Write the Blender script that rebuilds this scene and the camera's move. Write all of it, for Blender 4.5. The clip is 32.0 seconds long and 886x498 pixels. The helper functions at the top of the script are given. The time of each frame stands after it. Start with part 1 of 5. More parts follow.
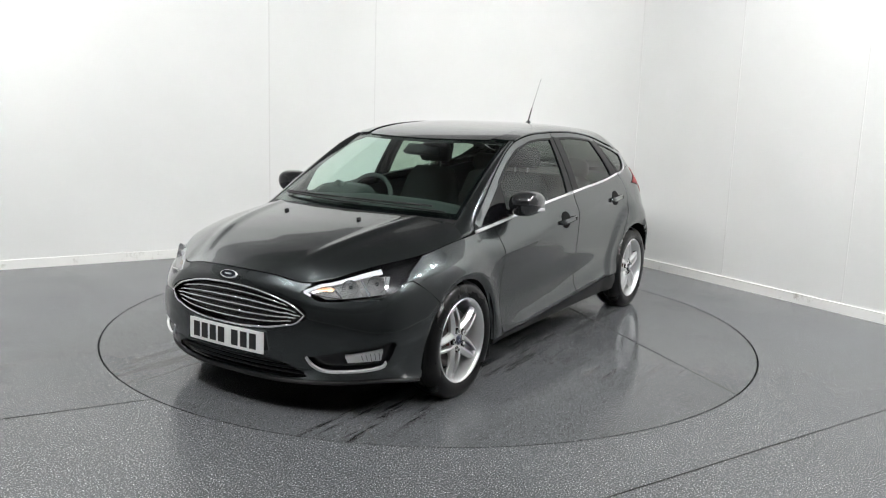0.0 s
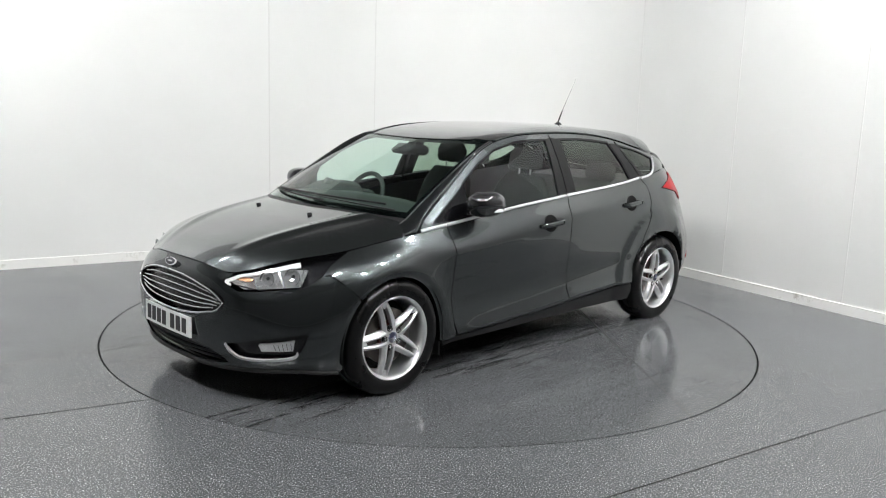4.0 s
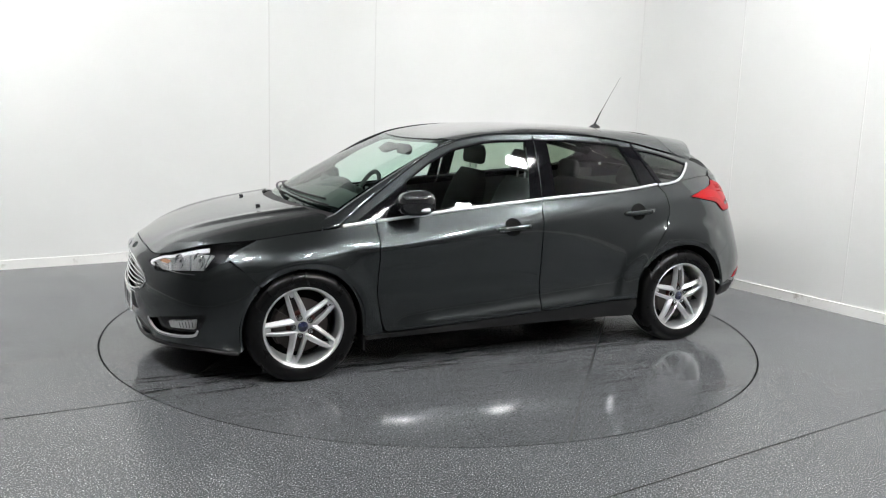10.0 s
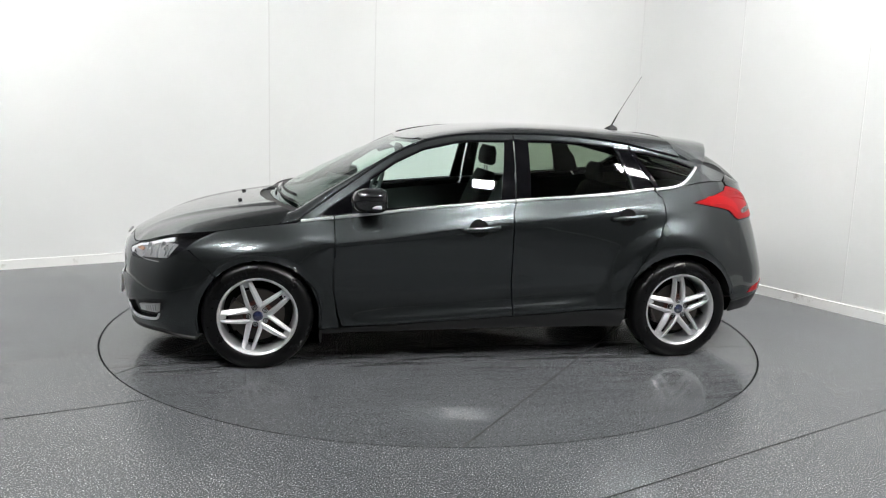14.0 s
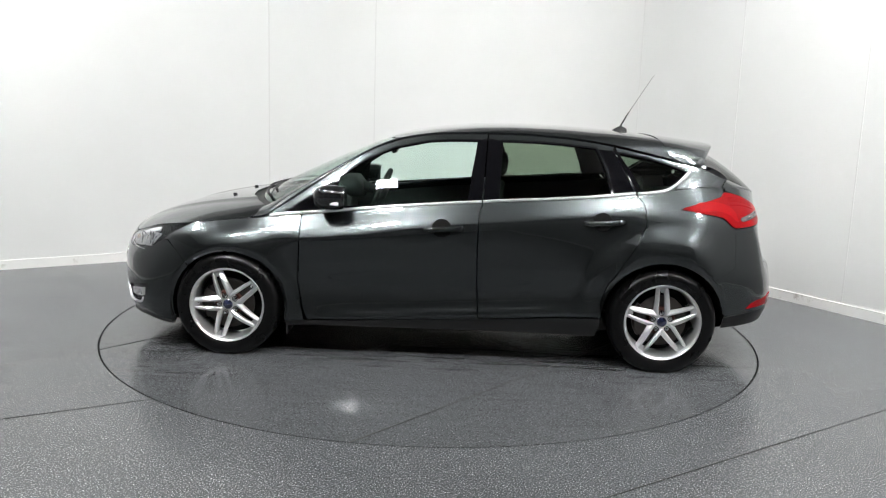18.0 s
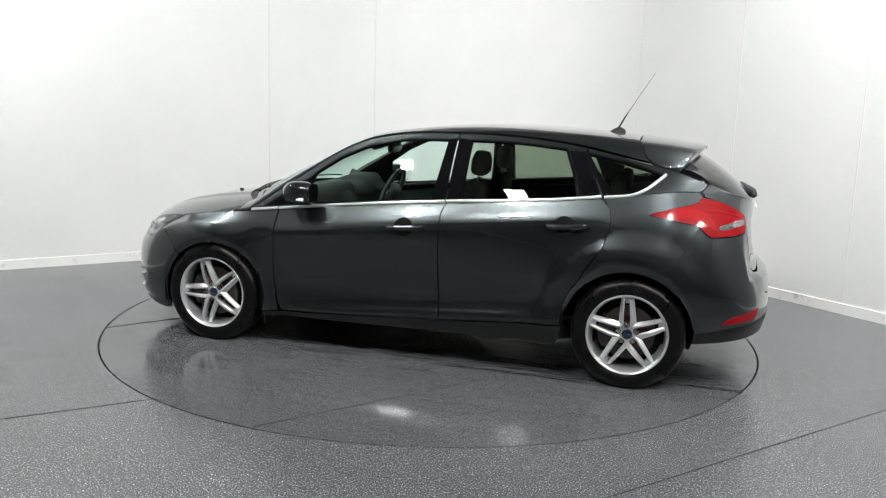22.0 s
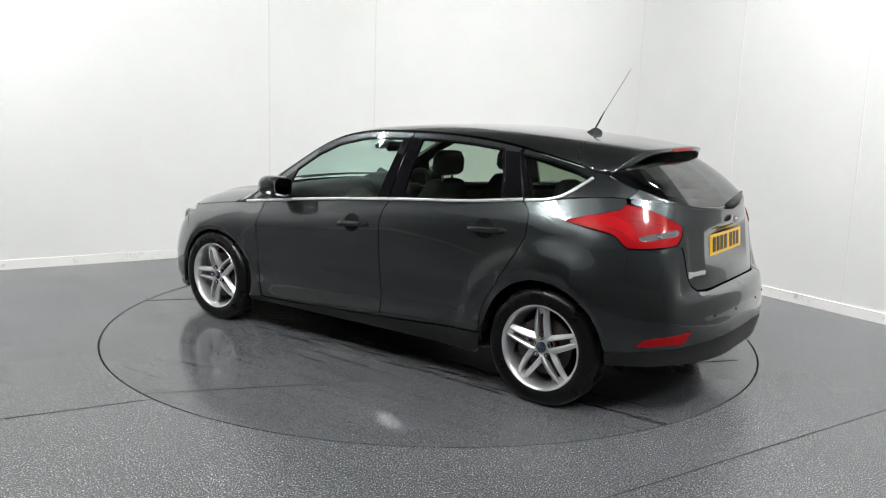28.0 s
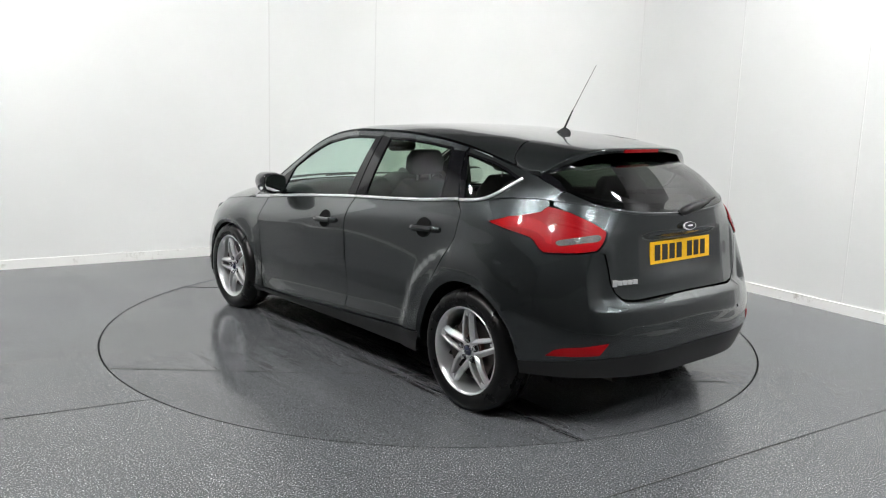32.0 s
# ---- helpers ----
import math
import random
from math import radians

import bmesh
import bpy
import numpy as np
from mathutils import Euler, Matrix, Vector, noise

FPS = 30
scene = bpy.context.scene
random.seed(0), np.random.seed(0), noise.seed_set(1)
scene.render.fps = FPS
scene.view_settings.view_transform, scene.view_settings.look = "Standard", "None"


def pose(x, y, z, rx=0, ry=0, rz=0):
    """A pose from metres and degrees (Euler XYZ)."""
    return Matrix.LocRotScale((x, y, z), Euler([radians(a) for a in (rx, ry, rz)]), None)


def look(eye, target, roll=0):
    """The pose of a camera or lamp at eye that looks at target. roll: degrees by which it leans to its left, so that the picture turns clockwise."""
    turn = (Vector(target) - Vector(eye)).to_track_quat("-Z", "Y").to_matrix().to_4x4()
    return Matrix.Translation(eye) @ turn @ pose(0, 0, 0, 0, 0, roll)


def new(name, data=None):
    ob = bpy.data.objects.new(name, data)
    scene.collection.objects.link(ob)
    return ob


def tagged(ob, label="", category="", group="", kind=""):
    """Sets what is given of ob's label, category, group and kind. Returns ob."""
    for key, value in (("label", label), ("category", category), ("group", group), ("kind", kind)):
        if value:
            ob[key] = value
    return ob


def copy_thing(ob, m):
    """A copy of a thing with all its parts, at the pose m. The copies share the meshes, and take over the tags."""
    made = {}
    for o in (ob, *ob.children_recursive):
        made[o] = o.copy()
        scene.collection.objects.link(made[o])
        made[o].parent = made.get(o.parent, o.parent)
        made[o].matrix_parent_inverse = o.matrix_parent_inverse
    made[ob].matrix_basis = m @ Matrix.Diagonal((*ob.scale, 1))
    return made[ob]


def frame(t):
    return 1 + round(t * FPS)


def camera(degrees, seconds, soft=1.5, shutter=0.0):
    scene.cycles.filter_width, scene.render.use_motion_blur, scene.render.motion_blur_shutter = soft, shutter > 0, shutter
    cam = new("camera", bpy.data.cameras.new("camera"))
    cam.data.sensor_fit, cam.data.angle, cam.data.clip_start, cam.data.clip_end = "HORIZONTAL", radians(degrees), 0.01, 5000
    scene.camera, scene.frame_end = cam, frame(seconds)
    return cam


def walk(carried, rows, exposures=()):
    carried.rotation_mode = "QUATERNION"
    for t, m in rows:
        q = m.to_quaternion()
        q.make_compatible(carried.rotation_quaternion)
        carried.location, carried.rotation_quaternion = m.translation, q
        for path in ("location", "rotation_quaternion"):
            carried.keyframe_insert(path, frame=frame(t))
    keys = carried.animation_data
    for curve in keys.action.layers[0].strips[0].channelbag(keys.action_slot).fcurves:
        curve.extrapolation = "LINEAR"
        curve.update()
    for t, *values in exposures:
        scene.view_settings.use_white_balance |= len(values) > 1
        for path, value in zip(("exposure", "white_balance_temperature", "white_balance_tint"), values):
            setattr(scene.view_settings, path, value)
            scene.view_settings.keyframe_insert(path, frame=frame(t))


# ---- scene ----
from mathutils import geometry

# ---- camera: stands still before the turntable ----
EYE = Vector((0.0, -5.860, 1.5685))
cam = camera(56.32, 32.0, soft=1.1)
YAW, PITCH = radians(-0.716), radians(-9.953)
AHEAD = Vector((-math.sin(YAW) * math.cos(PITCH), math.cos(YAW) * math.cos(PITCH), math.sin(PITCH)))
VIEW = look(EYE, EYE + AHEAD, 1.793)
walk(cam, [(0.0, VIEW), (32.0, VIEW)], exposures=((0.0, 0.0), (32.0, 0.0)))

# ---- world: a closed room, lit by its ceiling panels ----
world = bpy.data.worlds.new("studio")
scene.world = world
world.use_nodes = True
world.node_tree.nodes["Background"].inputs[0].default_value = (0.8, 0.85, 0.9, 1)
world.node_tree.nodes["Background"].inputs[1].default_value = 0.02
PANEL_POWER = 335.0


# ---- materials ----
def material(name, colour, rough=0.5, metal=0.0, **more):
    m = bpy.data.materials.new(name)
    m.use_nodes = True
    b = m.node_tree.nodes["Principled BSDF"]
    b.inputs["Base Color"].default_value = (*colour, 1)
    b.inputs["Roughness"].default_value = rough
    b.inputs["Metallic"].default_value = metal
    for key, value in more.items():
        b.inputs[key.replace("_", " ")].default_value = value
    return m


def nodes_of(m):
    t = m.node_tree
    return t.nodes, t.links, t.nodes["Principled BSDF"]


def noise_node(m, scale, detail=4.0, rough=0.55, coords="Object"):
    n, l, b = nodes_of(m)
    tc = n.new("ShaderNodeTexCoord")
    t = n.new("ShaderNodeTexNoise")
    t.inputs["Scale"].default_value = scale
    t.inputs["Detail"].default_value = detail
    t.inputs["Roughness"].default_value = rough
    l.new(tc.outputs[coords], t.inputs["Vector"])
    return t


def ramp(m, source, stops):
    n, l, b = nodes_of(m)
    r = n.new("ShaderNodeValToRGB")
    while len(r.color_ramp.elements) < len(stops):
        r.color_ramp.elements.new(0.5)
    for e, (p, c) in zip(r.color_ramp.elements, stops):
        e.position, e.color = p, (*c, 1) if len(c) == 3 else c
    l.new(source, r.inputs[0])
    return r.outputs[0]


def rough_map(m, scale, low, high, detail=5.0):
    n, l, b = nodes_of(m)
    t = noise_node(m, scale, detail)
    l.new(ramp(m, t.outputs[0], ((0.3, (low,) * 3), (0.7, (high,) * 3))), b.inputs["Roughness"])


def bump(m, scale, strength, distance=0.001, detail=3.0):
    n, l, b = nodes_of(m)
    t = noise_node(m, scale, detail)
    k = n.new("ShaderNodeBump")
    k.inputs["Strength"].default_value = strength
    k.inputs["Distance"].default_value = distance
    l.new(t.outputs[0], k.inputs["Height"])
    l.new(k.outputs[0], b.inputs["Normal"])


def mix(m, a, b_, fac, blend="MIX"):
    n, l, b = nodes_of(m)
    k = n.new("ShaderNodeMix")
    k.data_type, k.blend_type = "RGBA", blend
    for value, slot in ((fac, 0), (a, 6), (b_, 7)):
        if hasattr(value, "is_output"):
            l.new(value, k.inputs[slot])
        else:
            k.inputs[slot].default_value = value if slot == 0 else (*value, 1)
    return k.outputs[2]


# car paint: dark grey metallic under clear coat
PAINT = material("grey_metallic_paint", (0.05, 0.057, 0.059), 0.27, 0.93, Coat_Weight=1.0, Coat_Roughness=0.03, Coat_IOR=1.5)
_n, _l, _b = nodes_of(PAINT)
_flake = noise_node(PAINT, 900.0, 2.0)
_soft = noise_node(PAINT, 2.2, 3.0)
_c1 = ramp(PAINT, _flake.outputs[0], ((0.3, (0.0355, 0.0402, 0.0412)), (0.7, (0.0865, 0.098, 0.1005))))
_l.new(mix(PAINT, _c1, (0.0525, 0.0598, 0.0615), ramp(PAINT, _soft.outputs[0], ((0.35, (0, 0, 0)), (0.7, (0.35,) * 3)))), _b.inputs["Base Color"])
GLOSS_BLACK = material("gloss_black", (0.004, 0.004, 0.005), 0.05, 0.0, Specular_IOR_Level=0.18)
PLASTIC = material("black_plastic", (0.010, 0.0103, 0.0107), 0.45, 0.0, Specular_IOR_Level=0.35)
bump(PLASTIC, 900.0, 0.12)
DARK = material("underbody_black", (0.012, 0.012, 0.012), 0.9, 0.0, Specular_IOR_Level=0.05)
RUBBER = material("tyre_rubber", (0.003, 0.003, 0.0032), 0.45, 0.0, Specular_IOR_Level=0.3)
rough_map(RUBBER, 6.0, 0.22, 0.4)
ALLOY = material("silver_alloy", (0.80, 0.805, 0.81), 0.28, 0.80, Coat_Weight=0.5, Coat_Roughness=0.05)
BELT = material("bright_trim_strip", (0.86, 0.87, 0.88), 0.2, 0.62, Coat_Weight=0.6)
CHROME = material("chrome", (0.85, 0.86, 0.87), 0.06, 1.0)
STEEL = material("brake_steel", (0.10, 0.09, 0.085), 0.45, 1.0)
RUST = material("rusty_iron", (0.075, 0.02, 0.013), 0.8)
RED_LENS = material("red_lens", (0.27, 0.002, 0.005), 0.3, 0.0, Specular_IOR_Level=0.1, Coat_Weight=0.22, Coat_Roughness=0.04)
FABRIC = material("charcoal_seat_fabric", (0.023, 0.025, 0.026), 0.95)
bump(FABRIC, 900.0, 0.1)
TRIM = material("cabin_trim", (0.05, 0.052, 0.053), 0.6)
DASH = material("soft_dark_dash", (0.030, 0.032, 0.033), 0.55)
bump(DASH, 700.0, 0.1)
BEIGE = material("grey_headlining", (0.30, 0.30, 0.28), 0.9)


def glass(name, colour, rough=0.0):
    m = bpy.data.materials.new(name)
    m.use_nodes = True
    n, l = m.node_tree.nodes, m.node_tree.links
    n.clear()
    out = n.new("ShaderNodeOutputMaterial")
    see = n.new("ShaderNodeBsdfTransparent")
    see.inputs[0].default_value = (*colour, 1)
    gl = n.new("ShaderNodeBsdfGlossy")
    gl.inputs["Roughness"].default_value = rough
    gl.inputs["Color"].default_value = (1, 1, 1, 1)
    lw = n.new("ShaderNodeLayerWeight")
    lw.inputs["Blend"].default_value = 0.5
    pw = n.new("ShaderNodeMath")
    pw.operation, pw.inputs[1].default_value = "POWER", 5.0
    l.new(lw.outputs["Facing"], pw.inputs[0])
    fr = n.new("ShaderNodeMath")
    fr.operation, fr.inputs[1].default_value, fr.inputs[2].default_value = "MULTIPLY_ADD", 0.9, 0.045
    l.new(pw.outputs[0], fr.inputs[0])
    mx = n.new("ShaderNodeMixShader")
    l.new(fr.outputs[0], mx.inputs[0])
    l.new(see.outputs[0], mx.inputs[1])
    l.new(gl.outputs[0], mx.inputs[2])
    l.new(mx.outputs[0], out.inputs[0])
    return m


GLASS = glass("clear_green_glass", (0.87, 0.965, 0.92))
GLASS_SCREEN = glass("laminated_green_glass", (0.74, 0.90, 0.82))
GLASS_DARK = glass("privacy_glass", (0.47, 0.54, 0.46))
GLASS_REAR = glass("dark_rear_glass", (0.06, 0.075, 0.06))
LENS = glass("clear_lens", (0.93, 0.94, 0.95))


# ---- mesh helpers ----
def part(name, bm, mat, parent=None, label="", smooth=True):
    """Links a bmesh as one mesh object under a thing or a part."""
    me = bpy.data.meshes.new(name)
    bm.normal_update()
    for f in bm.faces:
        f.smooth = smooth
    bm.to_mesh(me)
    bm.free()
    me.materials.append(mat)
    ob = new(name, me)
    if parent is not None:
        ob.parent = parent
    if label:
        ob["label"] = label
    return ob


def empty(name):
    ob = new(name)
    ob.empty_display_size = 0.1
    return ob


def box(bm, cx, cy, cz, sx, sy, sz, bevel=0.0, turn=None):
    m = Matrix.Translation((cx, cy, cz)) @ (turn or Matrix()) @ Matrix.Diagonal((sx, sy, sz, 1))
    made = bmesh.ops.create_cube(bm, size=1, matrix=m)["verts"]
    if bevel:
        edges = list({e for v in made for e in v.link_edges})
        bmesh.ops.bevel(bm, geom=edges, offset=bevel, segments=2, affect="EDGES", profile=0.6)
    return bm


def sharpen(bm, degrees=32):
    bm.normal_update()
    for e in bm.edges:
        if len(e.link_faces) == 2 and e.calc_face_angle(0) > radians(degrees):
            e.smooth = False
    return bm


def curve1(points):
    """A smooth function through (x, value) pairs, in order of x."""
    pts = sorted(points)
    xs, ys = np.array([p[0] for p in pts]), np.array([p[1] for p in pts])
    d = np.diff(ys) / np.diff(xs)
    m = np.empty(len(xs))
    m[1:-1] = (d[:-1] * np.diff(xs)[1:] + d[1:] * np.diff(xs)[:-1]) / (xs[2:] - xs[:-2])
    m[0], m[-1] = d[0], d[-1]

    def f(x):
        x = np.asarray(x, float)
        xc = np.clip(x, xs[0], xs[-1])
        i = np.clip(np.searchsorted(xs, xc) - 1, 0, len(xs) - 2)
        h = xs[i + 1] - xs[i]
        t = (xc - xs[i]) / h
        y = (2 * t**3 - 3 * t**2 + 1) * ys[i] + (t**3 - 2 * t**2 + t) * h * m[i] + (3 * t**2 - 2 * t**3) * ys[i + 1] + (t**3 - t**2) * h * m[i + 1]
        return y + np.where(x < xs[0], (x - xs[0]) * m[0], 0) + np.where(x > xs[-1], (x - xs[-1]) * m[-1], 0)

    return f


def path2(points, n=8, closed=False):
    """A smooth polyline (Catmull-Rom) through points of any dimension."""
    p = np.array(points, float)
    e = np.vstack([p[-1:], p, p[:2]]) if closed else np.vstack([2 * p[0] - p[1], p, 2 * p[-1] - p[-2]])
    out = []
    for i in range(1, len(e) - 2):
        for t in np.linspace(0, 1, n, endpoint=False):
            a, b, c, d = e[i - 1], e[i], e[i + 1], e[i + 2]
            out.append(0.5 * (2 * b + (c - a) * t + (2 * a - 5 * b + 4 * c - d) * t**2 + (3 * b - a - 3 * c + d) * t**3))
    if not closed:
        out.append(p[-1])
    return np.array(out)


def dense(points, step, closed=True):
    """A polyline with its long edges split."""
    p = np.array(points, float)
    q = np.vstack([p, p[:1]]) if closed else p
    out = []
    for a, b in zip(q[:-1], q[1:]):
        n = max(1, int(np.ceil(np.linalg.norm(b - a) / step)))
        out += [a + (b - a) * k / n for k in range(n)]
    if not closed:
        out.append(q[-1])
    return np.array(out)


def inside(poly, pts):
    x, y = pts[:, 0], pts[:, 1]
    hit = np.zeros(len(pts), bool)
    for (x1, y1), (x2, y2) in zip(poly, np.roll(poly, -1, 0)):
        hit ^= ((y1 > y) != (y2 > y)) & (x < (x2 - x1) * (y - y1) / (y2 - y1 + 1e-12) + x1)
    return hit


def sheet(outline, fn, step=0.03, holes=(), depth=0.012, both=False, flip=False, lift=0.0, scale=(1.0, 1.0), thick=0.0):
    """A panel: the outline in the domain of the surface fn(a, b) -> points, with a turned-in edge. both: mirrored across y = 0 and joined."""
    sc = np.array(scale)
    loops = [dense(np.array(o, float) * sc, step) for o in (outline, *holes)]
    verts, edges = [], []
    for lp in loops:
        k = len(verts)
        verts += [tuple(p) for p in lp]
        edges += [(k + i, k + (i + 1) % len(lp)) for i in range(len(lp))]
    allp = np.array(verts)
    lo, hi = loops[0].min(0), loops[0].max(0)
    gx, gy = np.meshgrid(np.arange(lo[0] + step / 2, hi[0], step), np.arange(lo[1] + step / 2, hi[1], step))
    g = np.stack([gx.ravel(), gy.ravel()], 1)
    ok = inside(loops[0], g)
    for h in loops[1:]:
        ok &= ~inside(h, g)
    g = g[ok]
    if len(g):
        near = np.array([((allp - p) ** 2).sum(1).min() for p in g])
        g = g[near > (0.45 * step) ** 2]
    verts += [tuple(p) for p in g]
    ov, oe, of, *_ = geometry.delaunay_2d_cdt([Vector(v) for v in verts], edges, [], 1, 1e-6)
    ab = np.array([tuple(v) for v in ov]) / sc
    pos = fn(ab[:, 0], ab[:, 1])
    e = 1e-3
    du = fn(ab[:, 0] + e, ab[:, 1]) - fn(ab[:, 0] - e, ab[:, 1])
    dv = fn(ab[:, 0], ab[:, 1] + e) - fn(ab[:, 0], ab[:, 1] - e)
    nor = np.cross(du, dv)
    nor /= np.linalg.norm(nor, axis=1, keepdims=True) + 1e-12
    # outward: away from the middle of the car
    mid = pos - np.array([0.0, 0.0, 0.55])
    mid[:, 0] *= 0.35
    if (nor * mid).sum() < 0:
        nor = -nor
    pos = pos + nor * lift
    bm = bmesh.new()
    vs = [bm.verts.new(p) for p in pos]
    cent = np.array([ab[list(f)].mean(0) for f in of]) * sc
    keep_face = inside(loops[0], cent)
    for h in loops[1:]:
        keep_face &= ~inside(h, cent)
    for k, f in enumerate(of):
        if len(set(f)) < 3 or not keep_face[k]:
            continue
        a, b, c = (pos[i] for i in f[:3])
        n = np.cross(b - a, c - a)
        idx = list(f) if n @ (nor[f[0]] + nor[f[1]] + nor[f[2]]) > 0 else list(f)[::-1]
        try:
            bm.faces.new([vs[i] for i in idx])
        except ValueError:
            pass
    for v in [v for v in bm.verts if not v.link_faces]:
        bm.verts.remove(v)
    keep = {v: i for i, v in enumerate(vs) if v.is_valid}
    rim = [ed for ed in bm.edges if len(ed.link_faces) == 1]
    if both:
        rim = [ed for ed in rim if not all(abs(v.co.y) < 2e-3 for v in ed.verts)]
        for v in bm.verts:
            if abs(v.co.y) < 2e-3:
                v.co.y = 0.0
    low = {}
    if depth:
        for ed in rim:
            ed.smooth = False
            for v in ed.verts:
                if v not in low:
                    p = Vector(v.co) - Vector(nor[keep[v]]) * depth
                    if both and abs(v.co.y) < 1e-6:
                        p.y = 0.0
                    low[v] = bm.verts.new(p)
        for ed in rim:
            f = ed.link_faces[0]
            a, b = ed.verts
            for lp in f.loops:
                if lp.edge == ed:
                    a, b = lp.vert, lp.link_loop_next.vert
            bm.faces.new((b, a, low[a], low[b]))
    if both:
        mirror(bm)
    if flip:
        for v in bm.verts:
            v.co.y = -v.co.y
        bmesh.ops.reverse_faces(bm, faces=bm.faces[:])
    return bm


def mirror(bm):
    old = list(bm.verts)
    twin = {v: (v if abs(v.co.y) < 1e-6 else bm.verts.new((v.co.x, -v.co.y, v.co.z))) for v in old}
    sharp = [tuple(e.verts) for e in bm.edges if not e.smooth]
    for f in list(bm.faces):
        if all(twin[v] is v for v in f.verts):
            continue
        try:
            bm.faces.new([twin[v] for v in reversed(f.verts)])
        except ValueError:
            pass
    for a, b in sharp:
        e = bm.edges.get((twin[a], twin[b]))
        if e:
            e.smooth = False


def tube(bm, pts, radius, sides=8, flat=1.0, up=(0, 0, 1), cap=True):
    """A rod along a polyline; flat squeezes it along its up direction. radius may be a list."""
    pts = [Vector(p) for p in pts]
    rings = []
    for i, p in enumerate(pts):
        d = (pts[min(i + 1, len(pts) - 1)] - pts[max(i - 1, 0)]).normalized()
        s = d.cross(Vector(up)).normalized()
        u = s.cross(d)
        r = radius[i] if isinstance(radius, (list, tuple, np.ndarray)) else radius
        rings.append([bm.verts.new(p + s * r * math.cos(a) + u * r * flat * math.sin(a)) for a in (2 * math.pi * k / sides for k in range(sides))])
    for r0, r1 in zip(rings[:-1], rings[1:]):
        for k in range(sides):
            bm.faces.new((r0[k], r0[(k + 1) % sides], r1[(k + 1) % sides], r1[k]))
    if cap:
        bm.faces.new(rings[0][::-1])
        bm.faces.new(rings[-1])
    return bm


def lathe(bm, profile, sides=64, axis="y", closed=False):
    """Turns (radius, along) pairs round an axis."""
    rings = []
    for r, h in profile:
        ring = []
        for k in range(sides):
            a = 2 * math.pi * k / sides
            ring.append(bm.verts.new((r * math.cos(a), h, r * math.sin(a)) if axis == "y" else (r * math.cos(a), r * math.sin(a), h)))
        rings.append(ring)
    pairs = list(zip(rings[:-1], rings[1:])) + ([(rings[-1], rings[0])] if closed else [])
    for r0, r1 in pairs:
        for k in range(sides):
            bm.faces.new((r0[k], r0[(k + 1) % sides], r1[(k + 1) % sides], r1[k]))
    bmesh.ops.recalc_face_normals(bm, faces=bm.faces[:])
    return bm


def grid_mesh(bm, rows, wrap=False):
    """Quads over rows of points."""
    vs = [[bm.verts.new(p) for p in r] for r in rows]
    for r0, r1 in zip(vs[:-1], vs[1:]):
        for k in range(len(r0) - 1 + wrap):
            bm.faces.new((r0[k], r0[(k + 1) % len(r0)], r1[(k + 1) % len(r0)], r1[k]))
    return vs


# ---- the room ----
WALL = material("white_wall_paint", (0.80, 0.805, 0.79), 0.55)
_n, _l, _b = nodes_of(WALL)
_w = noise_node(WALL, 0.7, 5.0)
_l.new(ramp(WALL, _w.outputs[0], ((0.3, (0.665, 0.67, 0.66)), (0.7, (0.715, 0.72, 0.71)))), _b.inputs["Base Color"])
bump(WALL, 260.0, 0.05)
SKIRT = material("white_skirting_gloss", (0.78, 0.78, 0.76), 0.35)
_n, _l, _b = nodes_of(SKIRT)
_w = noise_node(SKIRT, 9.0, 6.0, 0.7)
_l.new(ramp(SKIRT, _w.outputs[0], ((0.28, (0.5, 0.48, 0.45)), (0.42, (0.78, 0.78, 0.76)))), _b.inputs["Base Color"])


